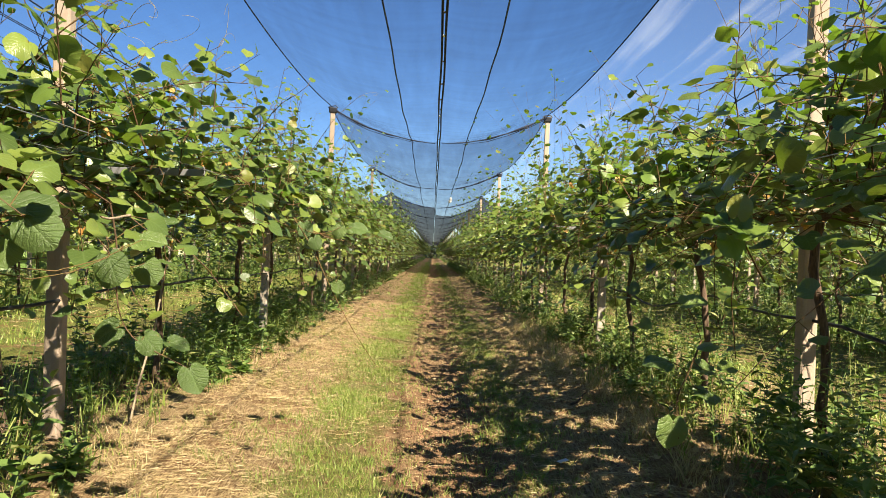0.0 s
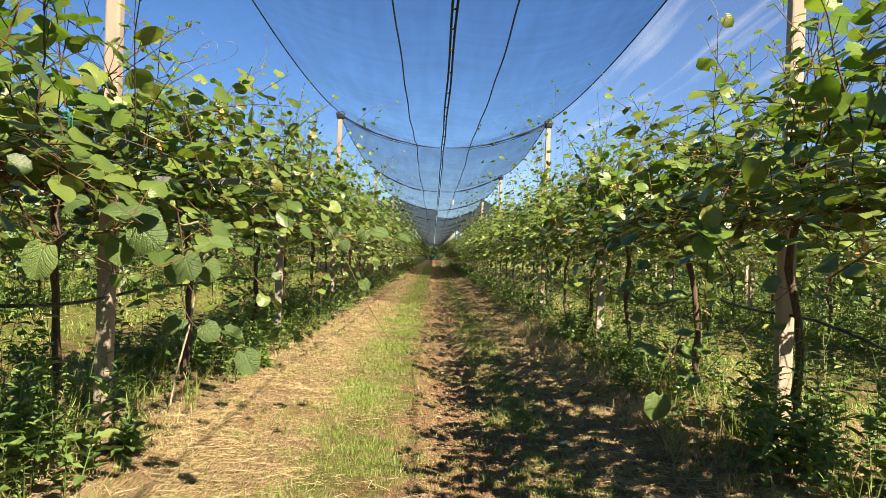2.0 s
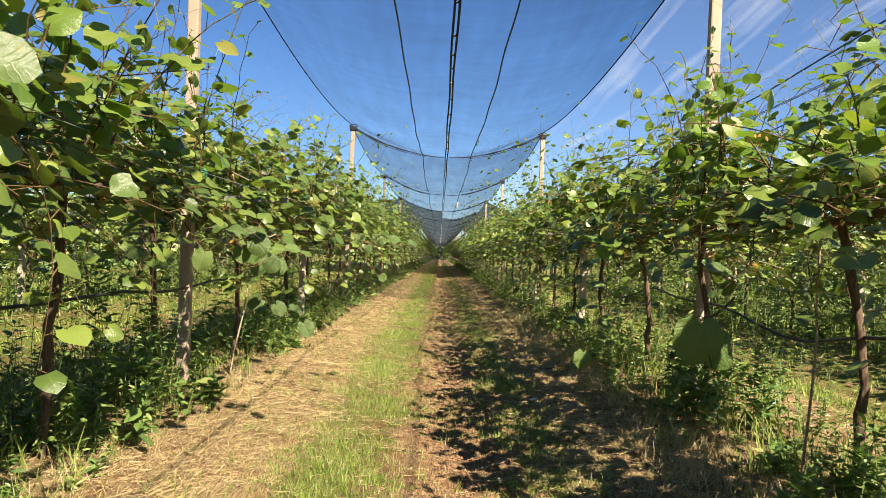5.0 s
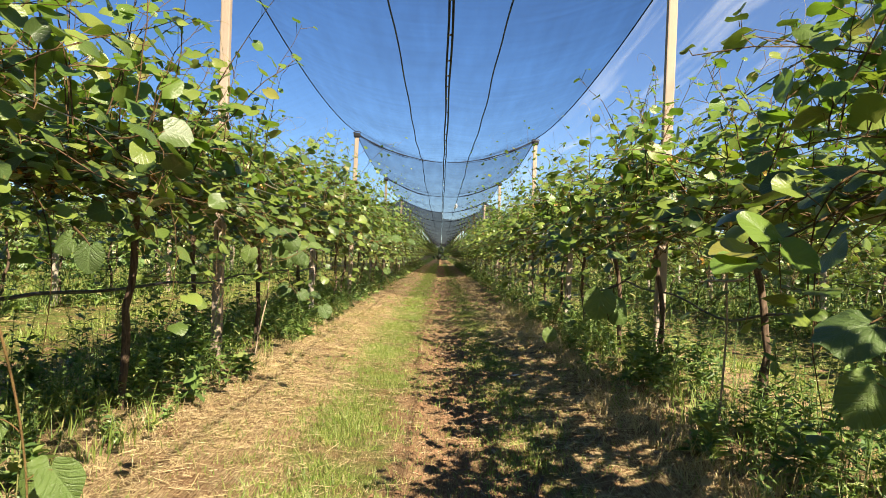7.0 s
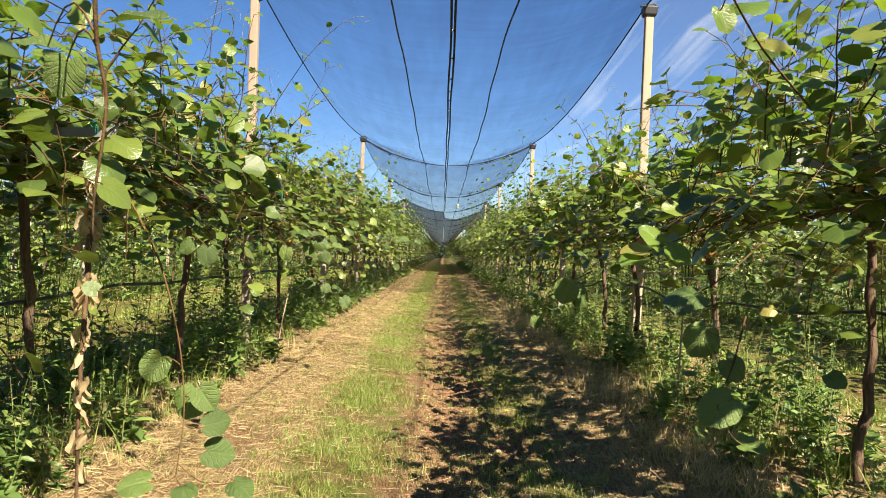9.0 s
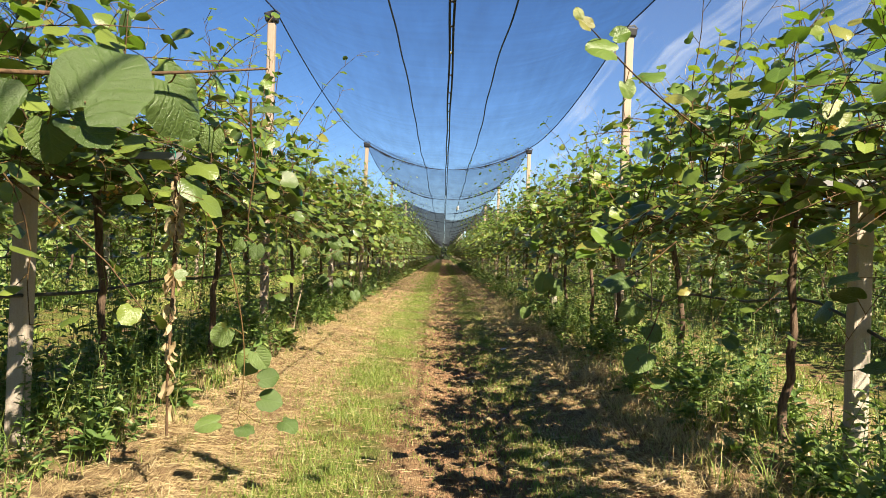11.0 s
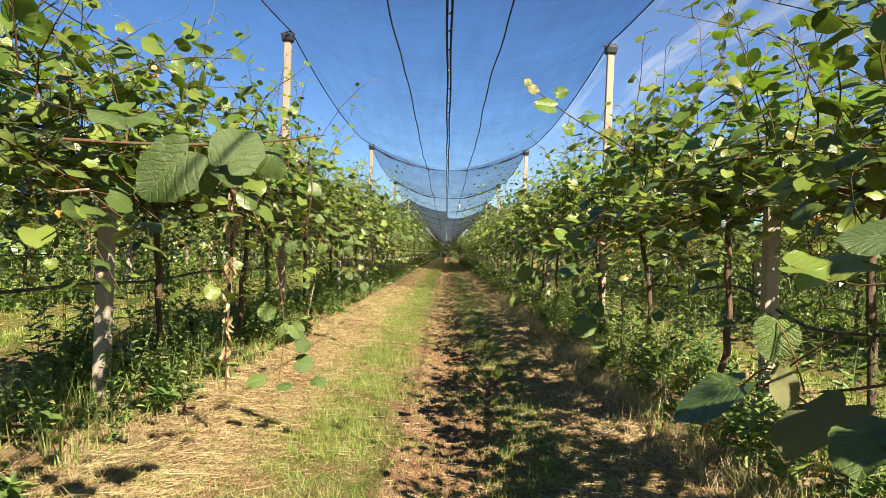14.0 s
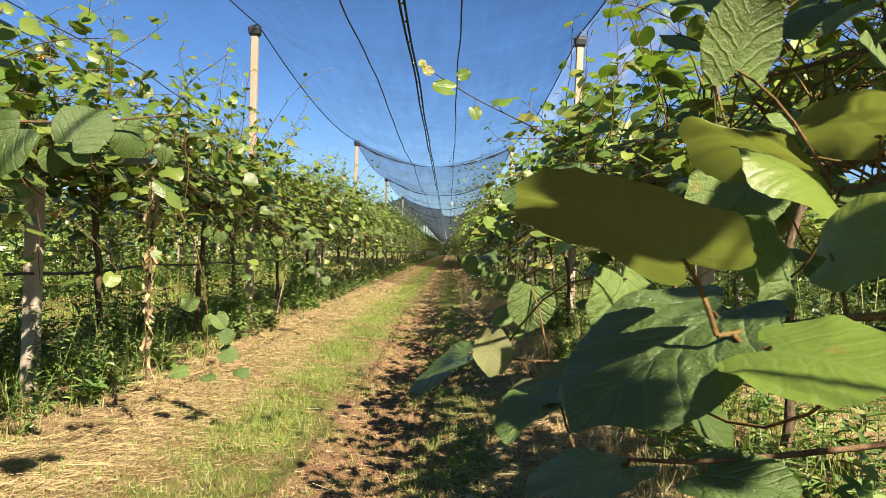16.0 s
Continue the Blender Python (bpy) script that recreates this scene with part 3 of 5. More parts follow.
def hail_net(cx, cell, fine):
    """The net over one aisle: two sheets that run from the ridges down to the clipped gutter line."""
    base = new("hail_net")
    base.location = (cx, 0, 0)
    tagged(base, "dark blue-grey hail net sagging between post rows over the aisle", "hail net", "hail nets over the aisles", "structure")
    ys = np.arange(NEAR - 3, FAR, 0.032 if cell == 0 else 0.2)
    yl = np.arange(NEAR - 3, FAR, 0.3)
    us = np.linspace(0, 1, 13 if fine else 7)
    for s in (-1, 1):
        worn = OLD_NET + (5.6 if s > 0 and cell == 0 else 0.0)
        for yy, material, note in ((ys[ys < NET_DENSER_FROM] if cell == 0 else ys[ys < worn], NET if cell == 0 else NET_SIDE if cell < 0 else NET_PAINTED_SUN, ""),
                                   (np.arange(NET_DENSER_FROM, worn, 0.06) if cell == 0 else None, NET_MID, "farther part of the net, painted denser for the flat view"),
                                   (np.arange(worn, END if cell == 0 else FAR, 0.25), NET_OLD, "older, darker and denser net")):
            if yy is None:
                continue
            U, Y = np.meshgrid(us, yy, indexing="ij")
            Z = net_height(U, Y, cell)
            X = s * (0.012 + U * (ROW - 0.012))
            ny = len(yy)
            i, j = np.meshgrid(np.arange(len(us) - 1), np.arange(ny - 1), indexing="ij")
            b = (i * ny + j).ravel()
            f = np.stack([b, b + ny, b + ny + 1, b + 1], -1)
            part("net_sheet", mesh("net_sheet", np.stack([X, Y, Z], -1).reshape(-1, 3), f, material, None, True), base, note)
        if fine:
            w = 0.565 + 0.009 * np.sin(yl * 0.7 + s) + 0.006 * np.sin(yl * 2.3 + 2 * s)
            part("seam", line_mesh("seam", s * w, yl, net_height(w / ROW, yl, cell, 0.0) - 0.012, 0.0095, SEAM), base, "dark reinforced seam of the net")
        part("gutter_cord", line_mesh("gutter_cord", s * (0.021 + 0.006 * np.sin(yl * 1.3 + s)), yl, net_height(np.zeros(len(yl)), yl, cell, 0.0) - 0.01, 0.014 if cell == 0 else 0.005, CORD), base, "black cord along the clipped net edges")
    if cell == 0:
        # gathered folds where the net is drawn up on the tall posts
        for k in range(3, 11, 2):
            for s, (dy, r) in itertools.product((-1, 1), ((0.0, 0.024), (0.22, 0.009))):
                u = np.linspace(0.03 + 0.9 * dy, 0.97, 22)
                yf = POST_Y + BAY * k + dy + 0.05 * np.sin(u * 9 + k + s) + 0.02 * np.sin(u * 31)
                part("fold", tube_mesh("fold", np.column_stack([s * u * ROW, yf, net_height(u, yf, cell, 0.0) - 0.02]), r * (0.35 + 0.65 * u) * (1 + 0.3 * np.sin(u * 23 + k)), NET_FOLD, 5), base, "dark gathered fold of net")
        for k in range(5):
            c = part("clip", box_mesh("clip", (0.075 + 0.02 * (k % 2), 0.05, 0.085), CLIP, 0.015), base, "white clip on the seam")
            c.matrix_basis = pose(0.57 + 0.03 * math.sin(k * 2.4), 30.6 + 0.45 * k, float(net_height(np.array([0.25]), np.array([30.6 + 0.45 * k]), cell)[0]) - 0.06, 20 * k, 0, 35 * k)
        me = box_mesh("clip", (0.05, 0.035, 0.014), BLACK, 0.004)
        me2 = box_mesh("clip", (0.022, 0.05, 0.014), CLIP, 0.004)
        for k, y in enumerate(np.arange(NEAR + 2, 46, 0.9)):
            y = y + 0.3 * math.sin(k * 7.3)
            c = part("clip", me2 if k % 5 == 2 else me, base)
            c.location = (0, y, float(net_height(np.zeros(1), np.array([y]), cell)[0]) - 0.018)
    return base


for k in range(-2, 3):
    hail_net(2 * ROW * k, k * 1.7, abs(k) <= 1)
for rx in ROWS_X:
    ys = np.arange(NEAR - 3, FAR, 0.3)
    ob = new("ridge_cable", line_mesh("ridge_cable", np.full(len(ys), rx), ys, TOP + 0.012 - ridge_sag(ys)[0], 0.009, CORD))
    tagged(ob, "dark steel cable carrying the net from post top to post top", "cable", "ridge cables")


def curtain():
    xs = np.arange(-ROW * 5, ROW * 5 + 0.01, 0.10)
    zs = np.linspace(0.02, 1, 9)
    X, S = np.meshgrid(xs, zs, indexing="ij")
    w = np.abs((X + ROW) % (2 * ROW) - ROW) / ROW
    top = GUTTER + (TOP - GUTTER) * w ** 1.9
    Z = S * top
    Y = END - 0.05 + 0.10 * np.sin(X * 3.1 + 2 * np.sin(X)) * (1 - S * 0.6)
    n = len(zs)
    i, j = np.meshgrid(np.arange(len(xs) - 1), np.arange(n - 1), indexing="ij")
    b = (i * n + j).ravel()
    f = np.stack([b, b + n, b + n + 1, b + 1], -1)
    tagged(new("net_curtain", mesh("net_curtain", np.stack([X, Y, Z], -1).reshape(-1, 3), f, CURTAIN, None, True)),
           "dark grey net curtain closing the end of the rows", "net curtain", kind="structure")


curtain()


# ---- vines ----
def cane_lines(rng, n, kind, grow=1.0, k=8, outer=1.0, fall=1.15):
    s = np.linspace(0, 1, k)[None]
    y0 = rng.uniform(-1.08, 1.08, (n, 1))
    if kind == "lateral":
        side = np.where(rng.random((n, 1)) < 0.5, -1.0, 1.0)
        head = rng.normal(0, 0.5, (n, 1))
        L = rng.uniform(0.65, 1.42, (n, 1)) * (1 + 0.4 * (grow - 1)) * np.where(side > 0, outer, 1.0)
        up, droop = rng.uniform(0.10, 1.0, (n, 1)), rng.uniform(0.15, fall, (n, 1))
        x = rng.normal(0, 0.06, (n, 1)) + side * L * np.cos(head) * s
        y = y0 + L * np.sin(head) * s
        z = rng.uniform(1.55, 1.70, (n, 1)) + up * s - droop * s ** 2.3
    elif kind == "upright":
        L = grow * rng.uniform(0.32, 0.92, (n, 1)) * np.where(rng.random((n, 1)) < 0.10, 1.45, 1.0)
        ang, lean = rng.uniform(0, 2 * np.pi, (n, 1)), rng.uniform(0.1, 0.75, (n, 1))
        x = rng.uniform(-1.05, 1.05 * outer, (n, 1)) * grow ** 0.35 + L * lean * np.cos(ang) * s ** 1.3
        y = y0 + L * lean * np.sin(ang) * s ** 1.3
        z = rng.uniform(1.65, 1.85, (n, 1)) + L * (s - 0.28 * lean * s ** 3)
    else:
        side = np.where(rng.random((n, 1)) < 0.5, -1.0, 1.0)
        L = rng.uniform(0.20, 0.80, (n, 1)) ** 1.3
        x = side * (rng.uniform(0.45, 1.15, (n, 1)) + 0.18 * np.sin(s * 2.2))
        y = y0 + rng.normal(0, 0.12, (n, 1)) * s
        z = rng.uniform(1.5, 1.7, (n, 1)) + 0.08 * np.sin(s * 3) - L * s ** 1.4
    p = np.stack([x + 0 * s, y + 0 * s, z + 0 * s], -1)
    p += np.cumsum(rng.normal(0, 0.010, p.shape), axis=1)
    return p


def leaves_on(rng, p, per, first, size, small_tip, sun=1.0):
    """Leaves set alternately along canes: foot of the stalk, place, axis, normal, size."""
    n, k = p.shape[:2]
    s = np.linspace(first, 0.99, per)[None] + rng.uniform(-0.4, 0.4, (n, per)) / per
    s = np.clip(s, 0, 0.999) * (k - 1)
    i = s.astype(int)
    w = (s - i)[..., None]
    r = np.arange(n)[:, None]
    foot = p[r, i] * (1 - w) + p[r, i + 1] * w
    tan = norm(p[r, i + 1] - p[r, i])
    out = norm(np.cross(tan, np.array([0, 0, 1.0])) + rng.normal(0, 0.25, tan.shape)) * np.where((np.arange(per) % 2)[None, :, None] == 0, 1.0, -1.0)
    stalk = norm(out * 0.9 + np.array([0, 0, 0.55]) + tan * 0.35 + rng.normal(0, 0.35, tan.shape))
    ln = rng.uniform(0.04, 0.11, (n, per, 1))
    pos = foot + stalk * ln
    axis = norm(stalk * np.array([1, 1, 0.2]) + np.array([0, 0, -1.0]) * rng.uniform(-0.1, 0.55, (n, per, 1)) + rng.normal(0, 0.22, tan.shape))
    normal = np.array([0.14 * sun, -0.34 * sun, 0.90]) + rng.normal(0, 0.34, tan.shape)
    normal[..., 0] -= 0.50 * np.clip((-pos[..., 0] - 0.35) / 0.8, 0, 1)
    normal = norm(normal)
    frac = s / (k - 1)
    sz = size * (1 - small_tip * frac ** 2) * rng.uniform(0.7, 1.2, (n, per))
    return [a.reshape(-1, 3) for a in (foot, pos, axis, normal)] + [sz.ravel()]


def take(q, keep):
    return [a[keep] for a in q]


def clusters(rng, foot, n, size):
    """Hanging tufts of wilted blossom."""
    at = foot[rng.integers(0, len(foot), n)] + np.array([0, 0, -0.05])
    m = 9
    pos = (at[:, None] + rng.normal(0, 0.016, (n, m, 3))).reshape(-1, 3)
    ax = norm(rng.normal(0, 1, pos.shape))
    return scatter_mix(rng, SHAPES[0], pos, ax, norm(rng.normal(0, 1, pos.shape)), rng.uniform(0.6, 1.2, len(pos)) * size)


def vine(seed, detail, laterals, uprights, hangers, per, apart, keep=None, grow=1.0, outer=1.0, sun=1.0):
    """One kiwi vine. sun: 1, or -1 where the vine will be turned about. keep: a test of places, in the vine's own axes, for what has been pruned away."""
    rng = np.random.default_rng(seed)
    base = new("kiwi_vine")
    # trunk, with two arms along the wire
    zz = np.linspace(-0.05, 1.62, 12)
    wig = np.cumsum(rng.normal(0, 0.020, (12, 2)), axis=0)
    tr = np.column_stack([wig[:, 0] * (1 + 0 * zz), wig[:, 1], zz])
    rad = 0.024 + 0.015 * np.exp(-zz * 4) + rng.normal(0, 0.002, 12) + 0.006 * np.exp(-((zz - rng.uniform(0.5, 1.2)) / 0.06) ** 2)
    trunk = part("trunk", tube_mesh("trunk", tr, rad, BARK, 9 if detail == 2 else 5), base, "gnarled dark brown vine trunk")
    for s in (-1, 1):
        t = np.linspace(0, 1, 8)
        arm = np.column_stack([tr[-1, 0] + np.cumsum(rng.normal(0, 0.012, 8)), tr[-1, 1] + s * 1.08 * t, 1.60 + 0.05 * np.sin(t * 3) + np.cumsum(rng.normal(0, 0.006, 8))])
        part("arm", tube_mesh("arm", arm, 0.026 - 0.012 * t, BARK, 7 if detail == 2 else 4), trunk)
    lat = cane_lines(rng, laterals, "lateral", grow, outer=outer, fall=0.90 if detail == 2 else 1.15)
    upr = cane_lines(rng, uprights, "upright", grow, outer=outer)
    hng = cane_lines(rng, hangers, "hanging")
    if keep is not None:
        lat, upr, hng = (q[keep(q).all(axis=1)] for q in (lat, upr, hng))
    taper = np.linspace(1, 0.35, 8)[None]
    sides = 4 if detail == 2 else 3
    pick = slice(None) if detail == 2 else [0, 4, 7]
    taper = taper[:, pick]
    v, f = tubes(lat[:, pick], 0.0044 * taper * rng.uniform(0.6, 1.3, (len(lat), 1)), sides)
    part("cane_growth", mesh("cane_growth", v, f, CANE, None, True), base, "brown fruiting canes", "stuff")
    if detail == 2:
        # bleached ends of last year's canes, and cut fruit stalks
        n = 16
        foot = lat[rng.integers(0, len(lat), n), rng.integers(2, 7, n)]
        way = norm(rng.normal(0, 1, (n, 3)) * np.array([0.8, 1.0, 0.25]) + np.array([0, 0, -0.45]))
        t = np.linspace(0, 1, 5)[None, :, None]
        line = foot[:, None] + way[:, None] * t * rng.uniform(0.10, 0.36, (n, 1, 1)) + np.cumsum(rng.normal(0, 0.004, (n, 5, 3)), axis=1)
        v, f = tubes(line, np.linspace(1, 0.7, 5)[None] * rng.uniform(0.003, 0.0058, (n, 1)), 5)
        part("old_cane_growth", mesh("old_cane_growth", v, f, OLD_CANE, None, True), base, "bleached tan ends of old canes", "stuff")
    both = np.concatenate([upr, hng])
    v, f = tubes(both[:, pick], (0.0040 if detail == 2 else 0.0028) * taper * rng.uniform(0.7, 1.2, (len(both), 1)), sides)
    part("shoot_growth", mesh("shoot_growth", v, f, SHOOT, None, True), base, "thin reddish green shoots", "stuff")
    old = leaves_on(rng, lat, per, 0.10, 0.126, 0.40, sun)
    hang = leaves_on(rng, hng, max(4, per // 2), 0.15, 0.122, 0.40, sun)
    old = [np.concatenate(q) for q in zip(old, hang)]
    young = leaves_on(rng, upr, max(6, per // 2 + 3), 0.04, 0.112 if detail == 2 else 0.100, 0.64, sun)
    if keep is not None:
        old, young = take(old, keep(old[1])), take(young, keep(young[1]))
    if detail == 2:
        allq = [np.concatenate(q) for q in zip(old, young)]
        v, f = tubes(np.stack([allq[0], allq[1]], 1), np.full((len(allq[0]), 2), 0.0018), 3)
        part("stalk_growth", mesh("stalk_growth", v, f, PETIOLE, None, True), base, "reddish leaf stalks", "stuff")
    if detail == 2:
        # tendrils that curl past the tips of the shoots
        tips = upr[rng.permutation(len(upr))[:22]]
        t = np.linspace(0, 1, 12)[None, :, None]
        way = norm(tips[:, -1] - tips[:, -3] + rng.normal(0, 0.10, (len(tips), 3)))[:, None]
        aside = norm(np.cross(way, rng.normal(0, 1, way.shape)))
        reach = rng.uniform(0.12, 0.34, (len(tips), 1, 1))
        line = tips[:, -1:] + reach * (way * np.sin(t * 2.4) * 0.8 + aside * (1 - np.cos(t * rng.uniform(2.0, 4.5, (len(tips), 1, 1)))) * 0.32)
        v, f = tubes(line, np.full((len(tips), 12), 0.0013) * np.linspace(1, 0.6, 12)[None], 3)
        part("tendril_growth", mesh("tendril_growth", v, f, TENDRIL, None, True), base, "thin pale curling tendrils", "stuff")
    own = rng.permutation(len(old[0]))[:apart]
    rest = np.ones(len(old[0]), bool)
    rest[own] = False
    q = take(old, rest)
    v, f, uv = scatter_mix(rng, SHAPES[detail][:5], *q[1:])
    part("foliage", mesh("foliage", v, f, LEAF, uv, detail == 2), base, "dense round green kiwi leaves", "stuff")
    v, f, uv = scatter_mix(rng, SHAPES[5 if detail == 2 else detail], *young[1:])
    part("young_foliage", mesh("young_foliage", v, f, LEAF_YOUNG, uv, detail == 2), base, "small yellow-green young leaves", "stuff")
    for k in own:
        leaf(base, old[1][k], old[2][k], old[3][k], old[4][k], int(rng.integers(0, 5)), detail=3)
    if detail >= 1:
        v, f, uv = clusters(rng, lat[:, 2:6].reshape(-1, 3), 26 if detail == 2 else 10, 0.028)
        part("blossom", mesh("blossom", v, f, BLOSSOM, uv), base, "wilted orange-brown blossom clusters", "stuff")
    return base


LEAF_MESH = {}


def leaf(parent, at, axis, normal, size, shape=0, material=None, name="leaf", detail=2):
    """A leaf of its own on a vine."""
    material = material or LEAF
    key = (shape, material.name, detail)
    if key not in LEAF_MESH:
        v, f, uv = SHAPES[detail][shape]
        LEAF_MESH[key] = mesh("leaf", v, f, material, uv, True)
    ob = part(name, LEAF_MESH[key], parent)
    m = frames_of(np.asarray([axis], float), np.asarray([normal], float))[0]
    ob.matrix_basis = Matrix.Translation(Vector(at)) @ Matrix([[float(c) for c in r] for r in m]).to_4x4() @ Matrix.Scale(float(size), 4)
    return ob


VINE_LABEL = "leafy green kiwi vine trained over wires on a dark trunk"
VINES = {}
rng0 = np.random.default_rng(5)
# for each row beside the aisle a set of its own: the left row stands turned about
near_proto = {q: [vine(100 + k + 10 * q, 2, 66 if q < 0 else 52, 60, 12, 14, 210, None, 1.0, 0.68 if q < 0 else 0.62, -1 if q < 0 else 0.6) for k in range(3)] for q in (-1, 1)}
far_proto = {q: [vine(200 + k + 10 * q, 1, 54, 84, 18, 12, 0, None, 1.50, 0.75, -1 if q < 0 else 0.3) for k in range(2)] for q in (-1, 1)}
distant_proto = {q: [vine(400 + 10 * q, 0, 46, 44, 14, 10, 0, None, 1.60, 1.0, q)] for q in (-1, 1)}
side_proto = [vine(300 + k, 0, 56, 44, 30, 11, 0) for k in range(2)]
PROTOS = [*near_proto.values(), *far_proto.values(), *distant_proto.values(), side_proto]
for q in sum(PROTOS, []):
    tagged(q, VINE_LABEL, "vine", "kiwi vines")
used = set()
counter = {id(q): 0 for q in PROTOS}


def put_vine(protos, side, k, y, x):
    # the side that is cut back faces away from the aisle in the two rows beside it
    turn = (180.0 if x < 0 else 0.0) if abs(x) < 3 else 180.0 * rng0.integers(0, 2)
    q = next((p for p in protos if p.name not in used), protos[counter[id(protos)] % len(protos)])
    counter[id(protos)] += 1 + int(len(used) > 8 and rng0.random() < 0.4)
    m = pose(x, y, 0, 0, 0, turn + rng0.uniform(-4, 4))
    if q.name in used:
        q = copy_thing(q, m)
    else:
        used.add(q.name)
        q.matrix_basis = m
    VINES[(side, k)] = (q, m)


for side, rx in enumerate(ROWS_X):
    for k in range(-4, 41):
        y = VINE_Y + VINE_STEP * k + rng0.uniform(-0.08, 0.08)
        inner = abs(rx) < 3
        if y > FAR - 0.8 or (inner and k < -4) or (abs(rx) > 8 and (y < -3 or y > 26)) or (abs(rx) > 4 and y > 48):
            continue
        if inner and rx > 0 and k <= -2:
            # pruned back on the aisle side, where one walks
            q = vine(980 + k, 2, 72 if k < -2 else 62, 54, 16, 13, 150 if k > -4 else 0, lambda p, low=1.62 if k < -2 else 1.80: (p[..., 0] > -1.12) | (p[..., 2] > low), 1.0, 0.65)
            tagged(q, VINE_LABEL, "vine", "kiwi vines")
            m = pose(rx, y, 0)
            q.matrix_basis = m
            VINES[(side, k)] = (q, m)
        elif inner and rx > 0 and k == -1:
            # thinned over the middle of the row, where the sun comes through
            q = vine(971, 2, 66, 58, 12, 14, 190, lambda p: np.hypot((p[..., 0] - 0.22) / 0.36, (p[..., 1] + 0.30) / 0.40) > 1, 1.0, 0.62, 0.6)
            tagged(q, VINE_LABEL, "vine", "kiwi vines")
            m = pose(rx, y, 0)
            q.matrix_basis = m
            VINES[(side, k)] = (q, m)
        elif inner and y < 8:
            put_vine(near_proto[1 if rx > 0 else -1], side, k, y, rx + rng0.uniform(-0.03, 0.03))
        elif inner and y < 36:
            put_vine(far_proto[1 if rx > 0 else -1], side, k, y, rx)
        elif inner:
            put_vine(distant_proto[1 if rx > 0 else -1], side, k, y, rx)
        else:
            put_vine(side_proto, side, k, y, rx)


def distant_row(rx, seed):
    """The rest of a row, too far off to tell one vine from the next."""
    rng = np.random.default_rng(seed)
    n = 13000
    y = rng.uniform(FAR - 0.6, END - 0.6, n)
    x = np.clip(rng.normal(0, 0.78, n), -1.45, 1.45)
    z = 1.85 + rng.normal(0.15, 0.32, n) + 0.35 * np.abs(rng.normal(0, 1, n)) * (1 - np.abs(x) / 1.4) + 0.12 * np.sin(y * 1.3 + x)
    pos = np.column_stack([rx + x, y, np.clip(z, 0.9, 3.1)])
    v, f, uv = scatter_mix(rng, SHAPES[0], pos, norm(rng.normal(0, 1, (n, 3)) * np.array([1, 1, 0.4])), norm(np.array([0.1, -0.2, 0.9]) + rng.normal(0, 0.4, (n, 3))), rng.uniform(0.13, 0.26, n))
    tagged(new("distant_vines", mesh("distant_vines", v, f, LEAF, uv)), "green far end of the kiwi vine row", "vines", kind="stuff")


for rx in (-ROW, ROW):
    distant_row(rx, 800 + int(rx))


# ---- single shoots that hang into the aisle, and one unseen for shade ----
def world_to(q, p):
    return np.array(q[1].inverted() @ Vector(p))


def shoot(side, k, pts, leaves, radius=0.004, label="", young=False, material=None):
    """A shoot of the vine k of a row, along world points, with leaves (place, axis, normal, size, shape)."""
    q = VINES[(2 if side < 0 else 3, k)]
    rot = q[1].inverted().to_3x3()
    p = np.array([world_to(q, a) for a in pts])
    t = np.linspace(0, 1, 4 * len(pts))
    idx = np.linspace(0, 1, len(pts))
    line = np.column_stack([np.interp(t, idx, p[:, c]) for c in range(3)])
    for _ in range(3):
        line[1:-1] = (line[:-2] + 2 * line[1:-1] + line[2:]) / 4
    s = part("shoot", tube_mesh("shoot", line, radius * np.linspace(1, 0.4, len(t)), material or SHOOT, 6), q[0], label or "thin shoot hanging into the aisle")
    for at, axis, normal, size, shape in leaves:
        a, n = np.array(rot @ Vector(axis)), np.array(rot @ Vector(normal))
        lp = world_to(q, at)
        # shape 20 up: lighter young-leaf colour, also painted on sunlit full-grown leaves
        leaf(s, lp, a, n, size, shape % 10, LEAF_YOUNG if young or shape >= 20 else LEAF_UNDER if shape >= 10 else LEAF_BIG, detail=4)
        near = line[np.argmin(np.linalg.norm(line - lp, axis=1))]
        gap = float(np.linalg.norm(near - lp))
        if gap > 0.012:
            b = np.linspace(0, 1, 6)[:, None]
            bow = np.sin(np.pi * b) * np.array([[0.0, 0.0, -0.16 * gap if lp[2] < near[2] + 0.02 else 0.12 * gap]])
            part("leaf_stalk", tube_mesh("leaf_stalk", near * (1 - b) + lp * b + bow, np.linspace(0.0020, 0.0014, 6), PETIOLE, 5), s)


shoot(-1, -2, [(-1.113, -3.802, 1.554), (-0.906, -3.752, 1.554), (-0.677, -3.653, 1.572), (-0.519, -3.553, 1.605), (-0.388, -3.403, 1.653)],
      [((-0.725, -3.855, 1.518), (-0.6, -0.1, -0.66), (0.36, -0.66, 0.66), 0.212, 0),
       ((-0.646, -3.679, 1.516), (0.25, 0.35, 0.55), (0.35, -0.75, 0.5), 0.18, 0),
       ((-0.68, -3.645, 1.488), (0.75, -0.2, -0.5), (0.1, -0.5, 0.85), 0.105, 2),
       ((-0.553, -3.528, 1.59), (0.3, 0.5, -0.7), (0.5, -0.6, 0.3), 0.15, 1),
       ((-0.748, -3.608, 1.487), (0.1, 0.2, -0.9), (0.3, -0.8, 0.2), 0.09, 2),
       ((-0.964, -3.739, 1.627), (-0.5, -0.2, 0.2), (0.1, -0.4, 0.9), 0.13, 1),
       ((-1.002, -3.608, 1.653), (0.7, 0.1, 0.1), (0, -0.5, 0.9), 0.12, 3)], material=CANE, radius=0.006)
